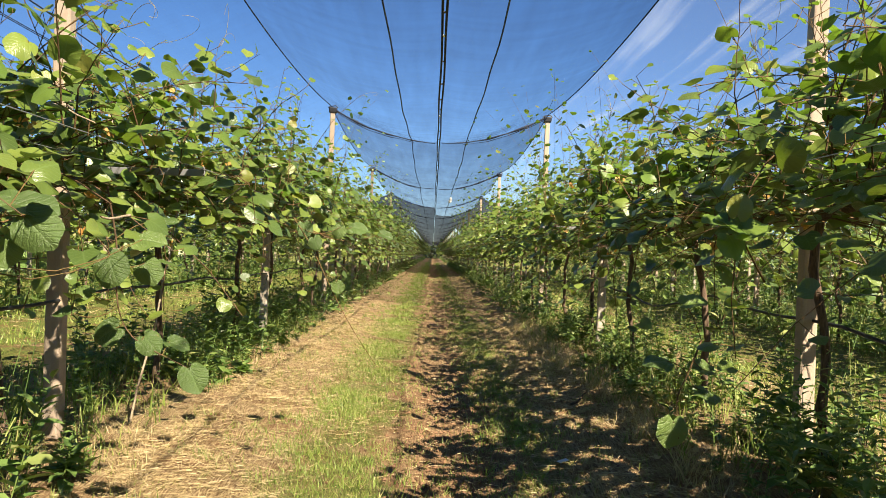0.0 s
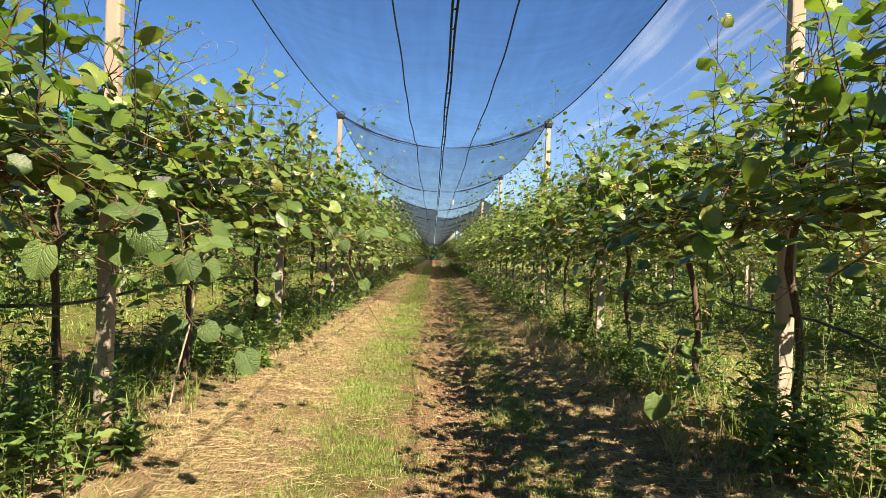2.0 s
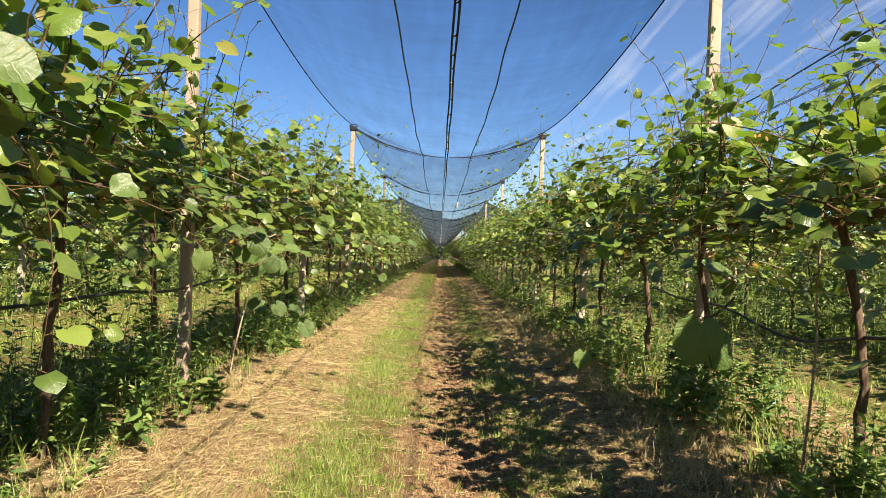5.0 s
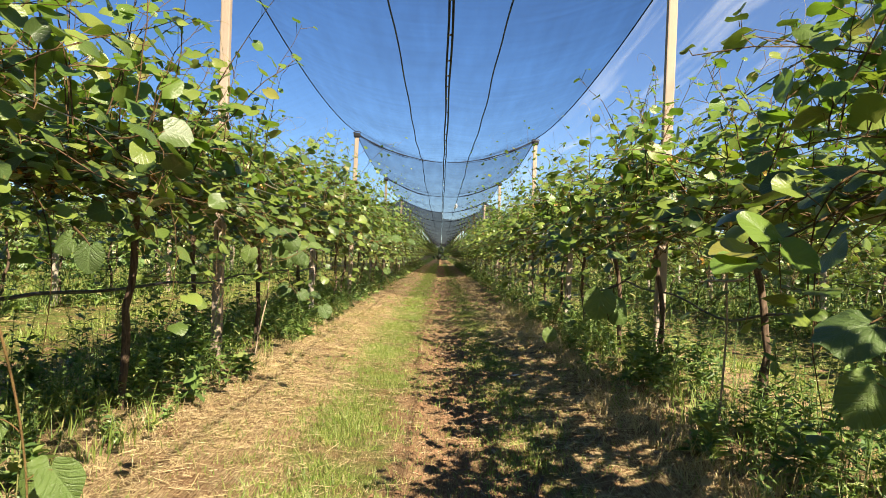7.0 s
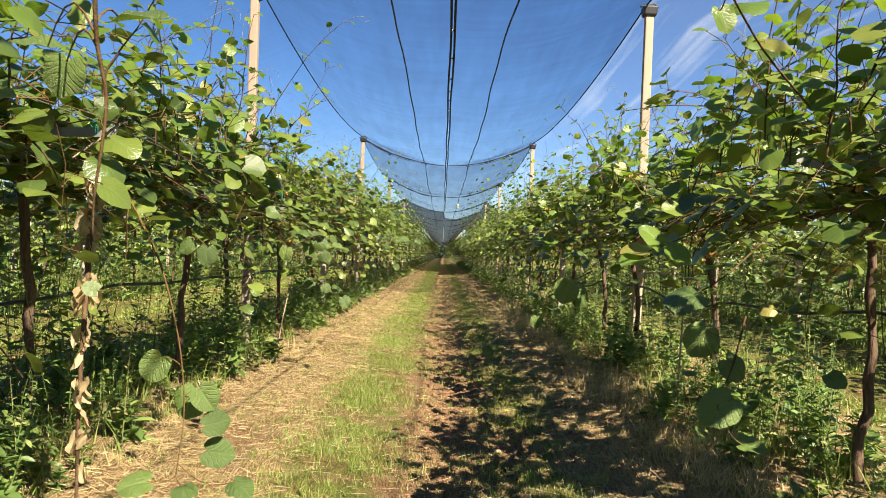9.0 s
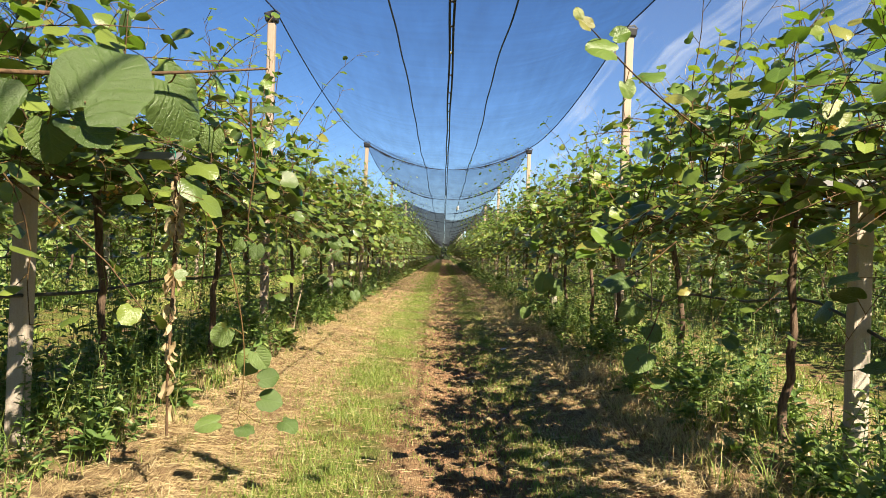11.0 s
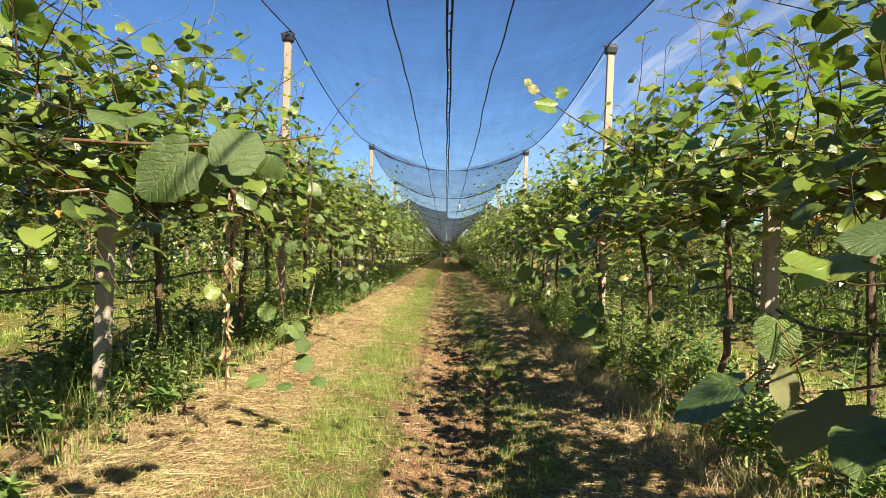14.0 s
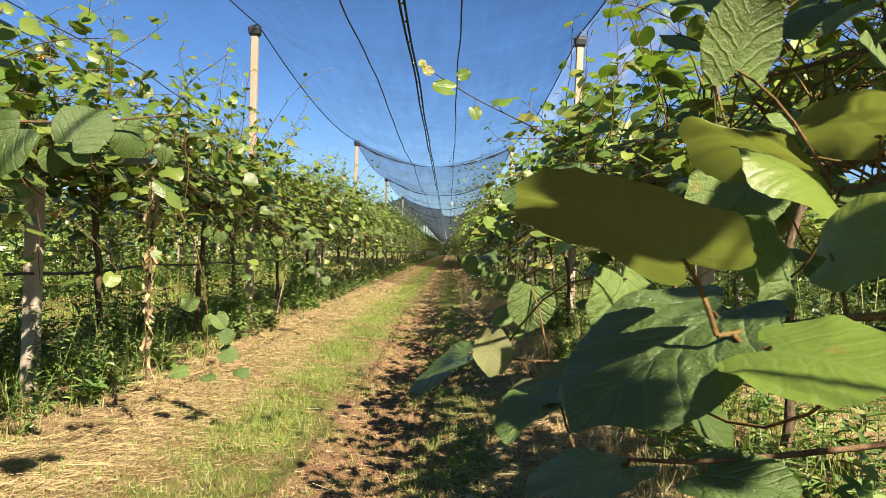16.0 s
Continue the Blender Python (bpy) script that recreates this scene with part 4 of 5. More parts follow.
shoot(-1, -1, [(-1.147, -1.44, 1.512), (-1.009, -1.39, 1.251), (-0.939, -1.339, 0.934), (-0.928, -1.288, 0.673), (-0.956, -1.287, 0.446)],
      [((-1.045, -1.328, 0.436), (-0.8, -0.2, -0.2), (0.1, -0.5, 0.8), 0.125, 0),
       ((-0.936, -1.263, 0.408), (0.3, -0.5, -0.2), (0, -0.4, 0.9), 0.1, 1),
       ((-0.843, -1.287, 0.543), (0.8, 0, -0.1), (0.1, -0.85, 0.45), 0.12, 0),
       ((-0.847, -1.296, 0.637), (0.7, 0.2, 0.2), (0.1, -0.85, 0.45), 0.105, 4),
       ((-0.919, -1.229, 0.752), (-0.2, -0.2, -0.8), (0.1, -0.85, 0.45), 0.13, 1),
       ((-0.878, -1.292, 0.767), (0.5, 0.1, -0.7), (0.1, -0.85, 0.45), 0.11, 2),
       ((-0.719, -1.373, 0.461), (0.7, -0.4, -0.3), (0, -0.5, 0.8), 0.1, 3),
       ((-1.025, -1.288, 0.877), (-0.5, 0, -0.8), (0.1, -0.8, 0.3), 0.12, 4)], radius=0.0045, material=PETIOLE)
shoot(1, -3, [(1.25, -5.45, 1.17), (0.822, -5.554, 1.178), (0.747, -5.585, 1.171), (0.692, -5.607, 1.164)],
      [((0.673, -5.588, 1.213), (-0.86, -0.35, 0.37), (0.27, 0.29, 0.92), 0.149, 15),
       ((0.703, -5.568, 1.176), (-0.8, -0.21, -0.56), (-0.47, -0.35, 0.81), 0.151, 5),
       ((0.713, -5.637, 1.161), (0.56, -0.82, -0.07), (-0.25, -0.25, 0.93), 0.103, 25),
       ((0.793, -5.539, 1.218), (0.6, -0.67, 0.44), (-0.76, -0.31, 0.57), 0.085, 20),
       ((0.789, -5.296, 1.108), (-0.72, -0.22, -0.66), (-0.64, -0.16, 0.75), 0.077, 3),
       ((0.777, -5.299, 1.062), (0.55, -0.35, -0.76), (0.53, -0.56, 0.64), 0.064, 4)], material=PETIOLE, radius=0.0042)
shoot(1, -3, [(1.3, -5.2, 1.05), (0.881, -5.347, 1.032), (0.741, -5.432, 1.04), (0.686, -5.417, 1.037)],
      [((0.683, -5.398, 1.027), (-0.92, -0.35, -0.19), (-0.17, -0.08, 0.98), 0.113, 5),
       ((0.749, -5.416, 1.027), (0.8, -0.6, 0.02), (-0.21, -0.25, 0.94), 0.094, 5),
       ((0.67, -5.072, 1.036), (-0.66, -0.53, -0.53), (-0.54, -0.17, 0.83), 0.126, 2)], material=CANE, radius=0.004)
shoot(1, -3, [(1.35, -5.0, 1.45), (0.967, -5.261, 1.294), (0.893, -5.335, 1.283)],
      [((0.878, -5.36, 1.28), (-0.87, 0.08, 0.49), (0.39, -0.52, 0.76), 0.116, 21),
       ((0.882, -5.271, 1.196), (-0.78, -0.18, 0.6), (0.47, -0.81, 0.36), 0.108, 3),
       ((0.91, -5.182, 1.328), (-0.91, 0.09, 0.41), (0.42, 0.24, 0.88), 0.15, 11),
       ((0.801, -5.316, 1.401), (0.12, -0.32, 0.94), (-0.27, 0.9, 0.35), 0.097, 0),
       ((0.972, -5.271, 1.352), (-0.94, -0.18, 0.3), (0.22, 0.38, 0.9), 0.118, 13)], material=CANE, radius=0.005)
shoot(1, -2, [(1.15, -4.6, 1.12), (0.98, -4.66, 1.05), (0.8, -4.72, 1.03), (0.66, -4.78, 1.03), (0.58, -4.8, 1.05)],
      [((0.562, -4.796, 1.045), (-0.83, 0.12, -0.55), (-0.35, -0.15, 0.92), 0.15, 5),
       ((0.592, -4.909, 1.084), (0.01, -0.14, -0.99), (0.52, -0.85, 0.12), 0.073, 14),
       ((0.674, -4.694, 1.148), (-0.05, -0.07, -1.0), (-0.2, -0.98, 0.08), 0.089, 0),
       ((0.711, -4.87, 1.03), (-0.84, -0.28, -0.47), (-0.47, -0.1, 0.88), 0.167, 10),
       ((0.739, -5.086, 1.051), (-0.93, -0.26, -0.24), (-0.24, -0.02, 0.97), 0.128, 5),
       ((0.743, -5.127, 1.184), (0.2, -0.16, -0.97), (0.44, -0.87, 0.23), 0.117, 1)], material=CANE, radius=0.004)
shoot(1, -2, [(1.26, -4.6, 1.36), (1.02, -4.8, 1.3), (0.82, -5.0, 1.29), (0.7, -5.14, 1.3)],
      [((0.676, -5.128, 1.299), (-0.8, 0.6, -0.01), (-0.28, -0.35, 0.9), 0.126, 5),
       ((0.811, -4.728, 1.268), (-0.85, 0.41, -0.34), (-0.44, -0.2, 0.87), 0.143, 20),
       ((0.843, -4.843, 1.248), (-0.7, 0.24, -0.67), (-0.65, -0.6, 0.47), 0.071, 11),
       ((0.694, -4.7, 1.254), (0.89, -0.42, -0.2), (-0.02, -0.47, 0.88), 0.105, 22)], material=CANE, radius=0.005)
# Unseen shoot overhead, added only to shade the large leaves below.
shoot(1, -3, [(1.45, -6.4, 1.62), (1.2, -6.3, 1.7), (1.0, -6.15, 1.72), (0.88, -6.05, 1.7)],
      [((1.073, -6.376, 1.721), (-0.78, -0.62, -0.06), (-0.1, -0.45, 0.63), 0.113, 0),
       ((0.946, -6.155, 1.686), (-0.53, -0.84, -0.06), (0.4, -0.45, 0.99), 0.117, 1),
       ((0.932, -5.965, 1.727), (-0.92, -0.33, 0.2), (0.69, -0.45, 0.75), 0.128, 2),
       ((0.868, -6.149, 1.744), (0.96, 0.15, 0.22), (-0.27, -0.2, 0.61), 0.131, 3),
       ((0.949, -6.05, 1.678), (-1.0, 0.02, -0.01), (0.58, -0.25, 0.84), 0.122, 4),
       ((0.916, -6.213, 1.729), (0.91, -0.34, -0.24), (0.35, -0.9, 0.94), 0.115, 0),
       ((0.815, -6.114, 1.652), (0.35, -0.93, -0.08), (0.44, -0.17, 0.37), 0.13, 1),
       ((0.953, -6.181, 1.78), (-0.95, 0.28, -0.17), (0.58, -0.4, 0.73), 0.122, 2),
       ((1.048, -6.045, 1.738), (0.95, 0.29, -0.11), (0.14, -0.56, 1.07), 0.125, 3),
       ((0.888, -6.152, 1.711), (0.41, -0.88, -0.24), (0.3, -0.16, 0.95), 0.129, 4),
       ((0.908, -6.091, 1.688), (0.72, -0.7, 0.02), (0.28, -0.29, 0.84), 0.119, 0),
       ((0.862, -6.2, 1.702), (0.3, 0.95, -0.02), (0.45, -0.37, 1.15), 0.125, 2)], material=CANE, radius=0.005)
shoot(1, -3, [(1.41, -4.809, 1.615), (1.158, -4.856, 1.546), (0.998, -4.906, 1.49), (0.882, -5.006, 1.465)],
      [((0.887, -5.064, 1.262), (0.52, 0.29, -0.42), (-0.26, -0.51, 0.9), 0.13, 21),
       ((0.975, -4.646, 1.448), (-1.34, 0.06, -0.37), (0.63, -0.13, 0.9), 0.098, 4),
       ((1.011, -4.758, 1.364), (-0.24, -0.2, 0.0), (-0.08, -0.5, 0.9), 0.129, 4),
       ((0.911, -5.083, 1.319), (-0.44, -0.22, -0.54), (0.06, -0.41, 0.9), 0.132, 2),
       ((0.957, -4.731, 1.429), (0.29, -0.23, -0.56), (0.06, -0.2, 0.9), 0.115, 2),
       ((1.094, -4.879, 1.438), (-0.27, 0.18, -0.52), (-0.06, -0.04, 0.9), 0.125, 3),
       ((1.159, -4.8, 1.256), (1.58, 0.07, -0.3), (0.28, -0.58, 0.9), 0.107, 23),
       ((1.192, -4.981, 1.299), (-1.32, -0.13, -0.09), (0.09, -0.18, 0.9), 0.13, 1),
       ((1.199, -4.766, 1.655), (-0.82, 0.09, -0.64), (0.32, -0.2, 0.9), 0.089, 3),
       ((1.135, -4.829, 1.333), (0.42, -0.6, -0.55), (-0.03, -0.41, 0.9), 0.091, 4),
       ((0.965, -4.691, 1.365), (0.05, -0.31, -0.06), (-0.56, -0.51, 0.9), 0.1, 2),
       ((0.958, -4.72, 1.673), (0.71, -0.01, 0.02), (0.26, 0.17, 0.9), 0.119, 0),
       ((1.141, -4.662, 1.478), (0.46, 0.53, -0.1), (-0.21, -0.13, 0.9), 0.09, 23),
       ((0.861, -4.859, 1.633), (1.83, -0.25, -0.38), (0.07, -0.77, 0.9), 0.128, 0),
       ((1.039, -4.982, 1.582), (-0.89, 0.23, -0.52), (0.18, -0.45, 0.9), 0.099, 1)], material=CANE, radius=0.006)
shoot(1, -3, [(1.5, -4.758, 1.382), (1.224, -4.808, 1.387), (1.058, -4.855, 1.36), (0.935, -4.905, 1.325)],
      [((1.08, -4.885, 1.228), (-0.9, -0.12, 0.01), (-0.25, -0.27, 0.9), 0.105, 3),
       ((1.062, -5.086, 1.481), (0.28, -0.46, -0.67), (0.49, -0.63, 0.9), 0.119, 4),
       ((1.02, -4.777, 1.483), (0.22, 0.12, -0.03), (0.01, -0.26, 0.9), 0.096, 2),
       ((1.055, -4.603, 1.649), (0.58, -0.33, -0.6), (-0.11, -0.95, 0.9), 0.116, 24),
       ((0.974, -5.004, 1.396), (1.06, -0.02, -0.65), (0.02, -0.37, 0.9), 0.115, 2),
       ((0.927, -4.936, 1.283), (0.75, -0.09, 0.09), (0.43, -0.29, 0.9), 0.095, 3),
       ((1.392, -4.631, 1.489), (-0.89, 0.61, -0.01), (0.23, -0.44, 0.9), 0.119, 1),
       ((1.116, -5.093, 1.314), (-0.2, 0.04, -0.18), (0.09, -0.43, 0.9), 0.103, 2),
       ((0.965, -4.957, 1.325), (0.04, 0.18, -0.2), (0.04, -0.35, 0.9), 0.124, 1),
       ((1.011, -4.865, 1.428), (0.21, -0.23, -0.01), (-0.3, -0.13, 0.9), 0.131, 20),
       ((0.939, -4.605, 1.638), (0.55, -0.93, -0.66), (0.15, -0.5, 0.9), 0.092, 1),
       ((1.117, -4.713, 1.376), (0.98, 0.03, -0.1), (0.04, -0.58, 0.9), 0.126, 2),
       ((1.0, -4.682, 1.227), (0.49, -0.34, 0.05), (-0.3, -0.06, 0.9), 0.127, 1),
       ((1.183, -4.741, 1.232), (0.55, 0.43, -0.04), (-0.15, -0.54, 0.9), 0.089, 3),
       ((1.21, -4.735, 1.476), (-0.35, -0.36, -0.57), (0.13, -0.0, 0.9), 0.112, 3),
       ((0.869, -5.16, 1.459), (0.3, 0.1, 0.7), (0.3, -0.75, -0.5), 0.1, 1)], material=CANE, radius=0.006)
shoot(1, -1, [(1.219, -1.495, 1.838), (0.887, -1.896, 1.916), (0.644, -2.302, 1.939), (0.465, -2.602, 1.978), (0.384, -2.703, 2.012)],
      [((0.513, -2.598, 1.935), (-0.8, -0.1, 0.1), (0.1, -0.75, 0.5), 0.105, 0),
       ((0.621, -2.302, 1.901), (0.3, 0, -0.8), (0.1, -0.85, 0.45), 0.07, 2),
       ((0.547, -2.453, 2.019), (0.7, 0, 0.3), (0.1, -0.85, 0.45), 0.07, 4),
       ((0.42, -2.702, 1.975), (-0.6, 0, 0.5), (0.1, -0.85, 0.45), 0.055, 2),
       ((0.388, -2.703, 2.005), (-0.3, 0, 0.8), (0.1, -0.85, 0.45), 0.04, 0),
       ((0.73, -2.096, 1.978), (0.8, 0, 0.2), (0, -0.5, 0.8), 0.11, 1),
       ((0.891, -1.896, 1.95), (0.8, 0, -0.1), (0, -0.5, 0.8), 0.12, 3)], young=True)
shoot(1, -1, [(1.286, -0.801, 1.547), (1.005, -1.012, 1.428), (0.864, -1.132, 1.375), (0.727, -1.162, 1.32)],
      [((0.811, -1.172, 1.368), (-0.5, 0.2, 0.5), (0.1, -0.6, 0.75), 0.12, 0),
       ((0.836, -1.192, 1.342), (0.75, 0, -0.35), (0, -0.6, 0.7), 0.125, 4),
       ((0.762, -1.162, 1.336), (-0.85, 0, -0.05), (0, -0.35, 0.9), 0.12, 2),
       ((0.738, -1.198, 1.308), (-0.7, -0.2, -0.2), (0, -0.4, 0.9), 0.11, 2)], young=True)
shoot(1, -1, [(1.056, -1.512, 1.373), (0.928, -1.611, 1.28), (0.842, -1.651, 1.225), (0.79, -1.671, 1.204)],
      [((0.8, -1.671, 1.203), (-0.8, 0, -0.2), (-0.1, -0.5, 0.85), 0.14, 1)])
shoot(1, 0, [(0.889, 0.563, 1.231), (0.766, 0.38, 1.182), (0.706, 0.33, 1.174), (0.745, 0.331, 1.035)],
      [((0.703, 0.325, 1.158), (-0.1, 0.1, -0.9), (-0.1, -0.9, 0.3), 0.148, 0),
       ((0.787, 0.421, 1.107), (0.5, 0.2, -0.7), (0.1, -0.85, 0.45), 0.13, 1),
       ((0.756, 0.426, 1.326), (0.7, 0.1, -0.2), (0, -0.4, 0.9), 0.11, 2)])
shoot(1, 0, [(0.994, -1.566, 1.129), (0.925, -1.665, 0.991), (0.856, -1.765, 0.916), (0.823, -1.815, 0.873)],
      [((0.861, -1.809, 0.894), (-0.5, -0.1, -0.4), (0, -0.7, 0.7), 0.13, 0),
       ((0.865, -1.566, 1.08), (-0.4, 0, -0.7), (-0.2, -0.9, 0.3), 0.12, 1),
       ((0.882, -1.86, 0.774), (0.6, -0.1, -0.1), (0, -0.4, 0.9), 0.09, 2),
       ((0.904, -1.665, 0.994), (0.5, 0, -0.5), (0.1, -0.85, 0.45), 0.1, 3)])
shoot(1, 1, [(1.027, 3.191, 1.028), (0.945, 3.091, 0.905), (0.888, 3.041, 0.826), (0.889, 2.991, 0.689)],
      [((0.866, 2.991, 0.75), (-0.1, 0, -0.9), (0.1, -0.85, 0.45), 0.12, 0),
       ((1.048, 3.141, 0.918), (-0.6, 0, 0.1), (0, -0.4, 0.9), 0.11, 2),
       ((1.009, 3.141, 0.846), (0.6, 0, -0.2), (0, -0.4, 0.9), 0.11, 1),
       ((0.867, 3.091, 0.955), (-0.8, 0, 0), (0, -0.35, 0.9), 0.11, 3),
       ((0.955, 3.19, 1.166), (0.6, 0, 0.1), (0, -0.4, 0.9), 0.11, 2)])
shoot(1, 1, [(1.048, 2.684, 1.274), (0.948, 2.572, 1.365), (0.879, 2.522, 1.451), (0.842, 2.472, 1.474)],
      [((0.891, 2.472, 1.427), (-0.7, 0, 0.3), (0, -0.5, 0.8), 0.11, 2),
       ((0.874, 2.472, 1.42), (0.7, 0, 0.3), (0, -0.5, 0.8), 0.11, 0),
       ((0.847, 2.472, 1.446), (-0.8, 0, 0), (0, -0.4, 0.9), 0.1, 4),
       ((0.873, 2.535, 1.415), (0.2, -0.3, -0.6), (0, -0.6, 0.7), 0.1, 1),
       ((0.871, 2.472, 1.47), (0.2, 0, 0.9), (0, -0.8, 0.5), 0.08, 2)], young=True)
shoot(-1, 1, [(-1.226, 3.055, 1.52), (-1.196, 3.105, 1.294), (-1.217, 3.156, 1.079), (-1.159, 3.156, 0.952), (-0.942, 3.156, 0.854)],
      [((-1.217, 3.105, 1.243), (-0.1, 0, -0.9), (0.1, -0.85, 0.45), 0.122, 0),
       ((-1.144, 3.155, 1.315), (0.8, 0, 0), (0, -0.55, 0.75), 0.111, 4),
       ((-1.114, 3.155, 1.242), (0.4, 0, -0.8), (0.1, -0.9, 0.2), 0.111, 1),
       ((-1.211, 3.156, 0.993), (-0.6, 0, -0.4), (0.1, -0.85, 0.45), 0.118, 0),
       ((-1.106, 3.162, 0.964), (0.5, -0.1, -0.5), (0, -0.7, 0.6), 0.104, 1),
       ((-1.022, 3.201, 0.942), (0.8, 0.1, -0.3), (0, -0.4, 0.9), 0.096, 2),
       ((-0.914, 3.111, 0.852), (0.4, -0.1, -0.75), (0, -0.75, 0.6), 0.115, 0),
       ((-1.382, 3.156, 1.043), (-0.8, 0, -0.1), (0, -0.4, 0.9), 0.089, 2),
       ((-1.314, 3.156, 1.123), (-0.6, 0, 0.1), (0, -0.5, 0.8), 0.081, 3),
       ((-1.097, 3.255, 1.394), (0.6, 0, 0.1), (0, -0.4, 0.9), 0.089, 2)], material=CANE)
shoot(-1, 1, [(-1.146, 2.019, 1.334), (-1.121, 2.119, 1.345), (-1.098, 2.226, 1.378), (-1.054, 2.226, 1.402)],
      [((-1.061, 2.119, 1.402), (0.85, 0, -0.15), (0, -0.45, 0.85), 0.13, 2),
       ((-1.011, 2.069, 1.37), (0.6, 0, -0.6), (0, -0.8, 0.2), 0.122, 1),
       ((-1.108, 2.226, 1.419), (-0.5, 0, 0.1), (0, -0.4, 0.9), 0.111, 3),
       ((-1.086, 2.119, 1.322), (0.1, 0, -0.9), (0.1, -0.85, 0.45), 0.096, 0)], material=PETIOLE)
shoot(-1, 0, [(-1.345, 1.995, 1.436), (-1.256, 1.946, 1.327), (-1.193, 1.896, 1.297), (-1.131, 1.896, 1.352)],
      [((-1.211, 1.896, 1.29), (-0.2, 0, -0.8), (0.1, -0.85, 0.45), 0.111, 0),
       ((-1.475, 2.096, 1.303), (-0.8, 0, 0.1), (0, -0.4, 0.9), 0.104, 2),
       ((-1.199, 1.996, 1.419), (0.5, 0, 0.2), (0, -0.6, 0.7), 0.081, 3),
       ((-1.056, 2.679, 1.269), (0.3, 0, -0.8), (0.1, -0.85, 0.45), 0.111, 1),
       ((-0.971, 2.734, 1.329), (0.8, 0, -0.1), (0, -0.5, 0.8), 0.096, 2)])
shoot(-1, -1, [(-1.081, -0.803, 1.336), (-1.024, -0.853, 1.304), (-0.988, -0.903, 1.285)],
      [((-0.988, -0.903, 1.28), (0, 0, -0.9), (0.1, -0.85, 0.45), 0.089, 0),
       ((-1.085, -0.803, 1.304), (-0.6, 0, -0.4), (0.1, -0.85, 0.45), 0.081, 1)])
shoot(-1, 2, [(-0.791, 4.455, 1.488), (-0.639, 4.105, 1.35), (-0.509, 4.056, 1.103), (-0.399, 4.006, 0.931), (-0.271, 3.956, 0.764)],
      [((-0.481, 4.555, 1.449), (0.85, 0, -0.1), (0, -0.55, 0.75), 0.115, 0),
       ((-0.325, 4.655, 1.423), (0.8, 0, -0.3), (0, -0.5, 0.8), 0.089, 2),
       ((-0.495, 4.055, 1.157), (0.3, 0, -0.8), (0.1, -0.85, 0.45), 0.07, 4),
       ((-0.614, 4.055, 1.374), (0.3, 0, -0.7), (0.1, -0.85, 0.45), 0.074, 1),
       ((-0.522, 4.355, 1.442), (-0.3, 0, -0.7), (0.1, -0.85, 0.45), 0.081, 3),
       ((-0.717, 4.355, 1.452), (0.2, 0, -0.8), (0.1, -0.85, 0.45), 0.09, 2)], radius=0.003, material=PETIOLE)
shoot(-1, -2, [(-0.49, -3.126, 1.643), (-0.493, -3.106, 1.559), (-0.478, -3.095, 1.492), (-0.485, -3.095, 1.414), (-0.493, -3.094, 1.352), (-0.492, -3.094, 1.306)],
      [((-0.67, -2.822, 1.599), (-0.2, 0, -0.9), (0.2, -0.9, 0.1), 0.074, 1),
       ((-0.516, -2.976, 1.63), (0.8, 0, 0.1), (0, -0.4, 0.9), 0.089, 2),
       ((-0.78, -2.672, 1.66), (-0.8, 0, 0.1), (0, -0.4, 0.9), 0.089, 2)], radius=0.0034)


def dried_shoot():
    """A withered shoot wrapped round with papery dead leaves."""
    rng = np.random.default_rng(77)
    q = VINES[(2, -1)]
    pts = np.array([(-1.255, -1.41, 1.59), (-1.245, -1.42, 1.37), (-1.235, -1.45, 1.12), (-1.235, -1.47, 0.89), (-1.245, -1.45, 0.67), (-1.235, -1.46, 0.39)])
    line = np.array([world_to(q, a) for a in pts])
    s = part("dried_shoot", tube_mesh("dried_shoot", line, np.linspace(0.012, 0.006, 6), CANE, 6), q[0], "withered pale shoot with papery dead leaves")
    t = np.sort(np.concatenate([rng.uniform(0.2, 2.4, 34), rng.uniform(2.4, 4.6, 16)]))
    for k, a in enumerate(t):
        i = int(a)
        at = line[i] * (1 - a + i) + line[i + 1] * (a - i) + rng.normal(0, 0.010, 3)
        lf = leaf(s, at, norm(np.array([rng.normal(0, 0.35), rng.normal(0, 0.35), -1.0])), norm(rng.normal(0, 1, 3)), rng.uniform(0.045, 0.085), int(rng.integers(0, 5)), DEAD, "dead_leaf", 3)
        lf.matrix_basis = lf.matrix_basis @ Matrix.Diagonal((rng.uniform(0.35, 0.6), 1.25, 2.6, 1))


dried_shoot()


# ---- grass, weeds and straw ----
def blade_shape(bend, seg=2):
    s = np.linspace(0, 1, seg + 1)
    w = 0.5 * (1 - s ** 1.5) + 0.02
    y, z = bend * s ** 2, s * (1 - 0.25 * bend * s)
    v = np.concatenate([np.column_stack([-w, y, z]), np.column_stack([w, y, z])])
    n = seg + 1
    f = np.array([(i, n + i, n + i + 1, i + 1) for i in range(seg)])
    return v, f, np.column_stack([np.full(2 * n, 0.5), np.tile(s, 2)])


BLADES = [blade_shape(b) for b in (0.15, 0.5, 0.9)]
BLADES_FAR = [blade_shape(b, 1) for b in (0.15, 0.5, 0.9)]


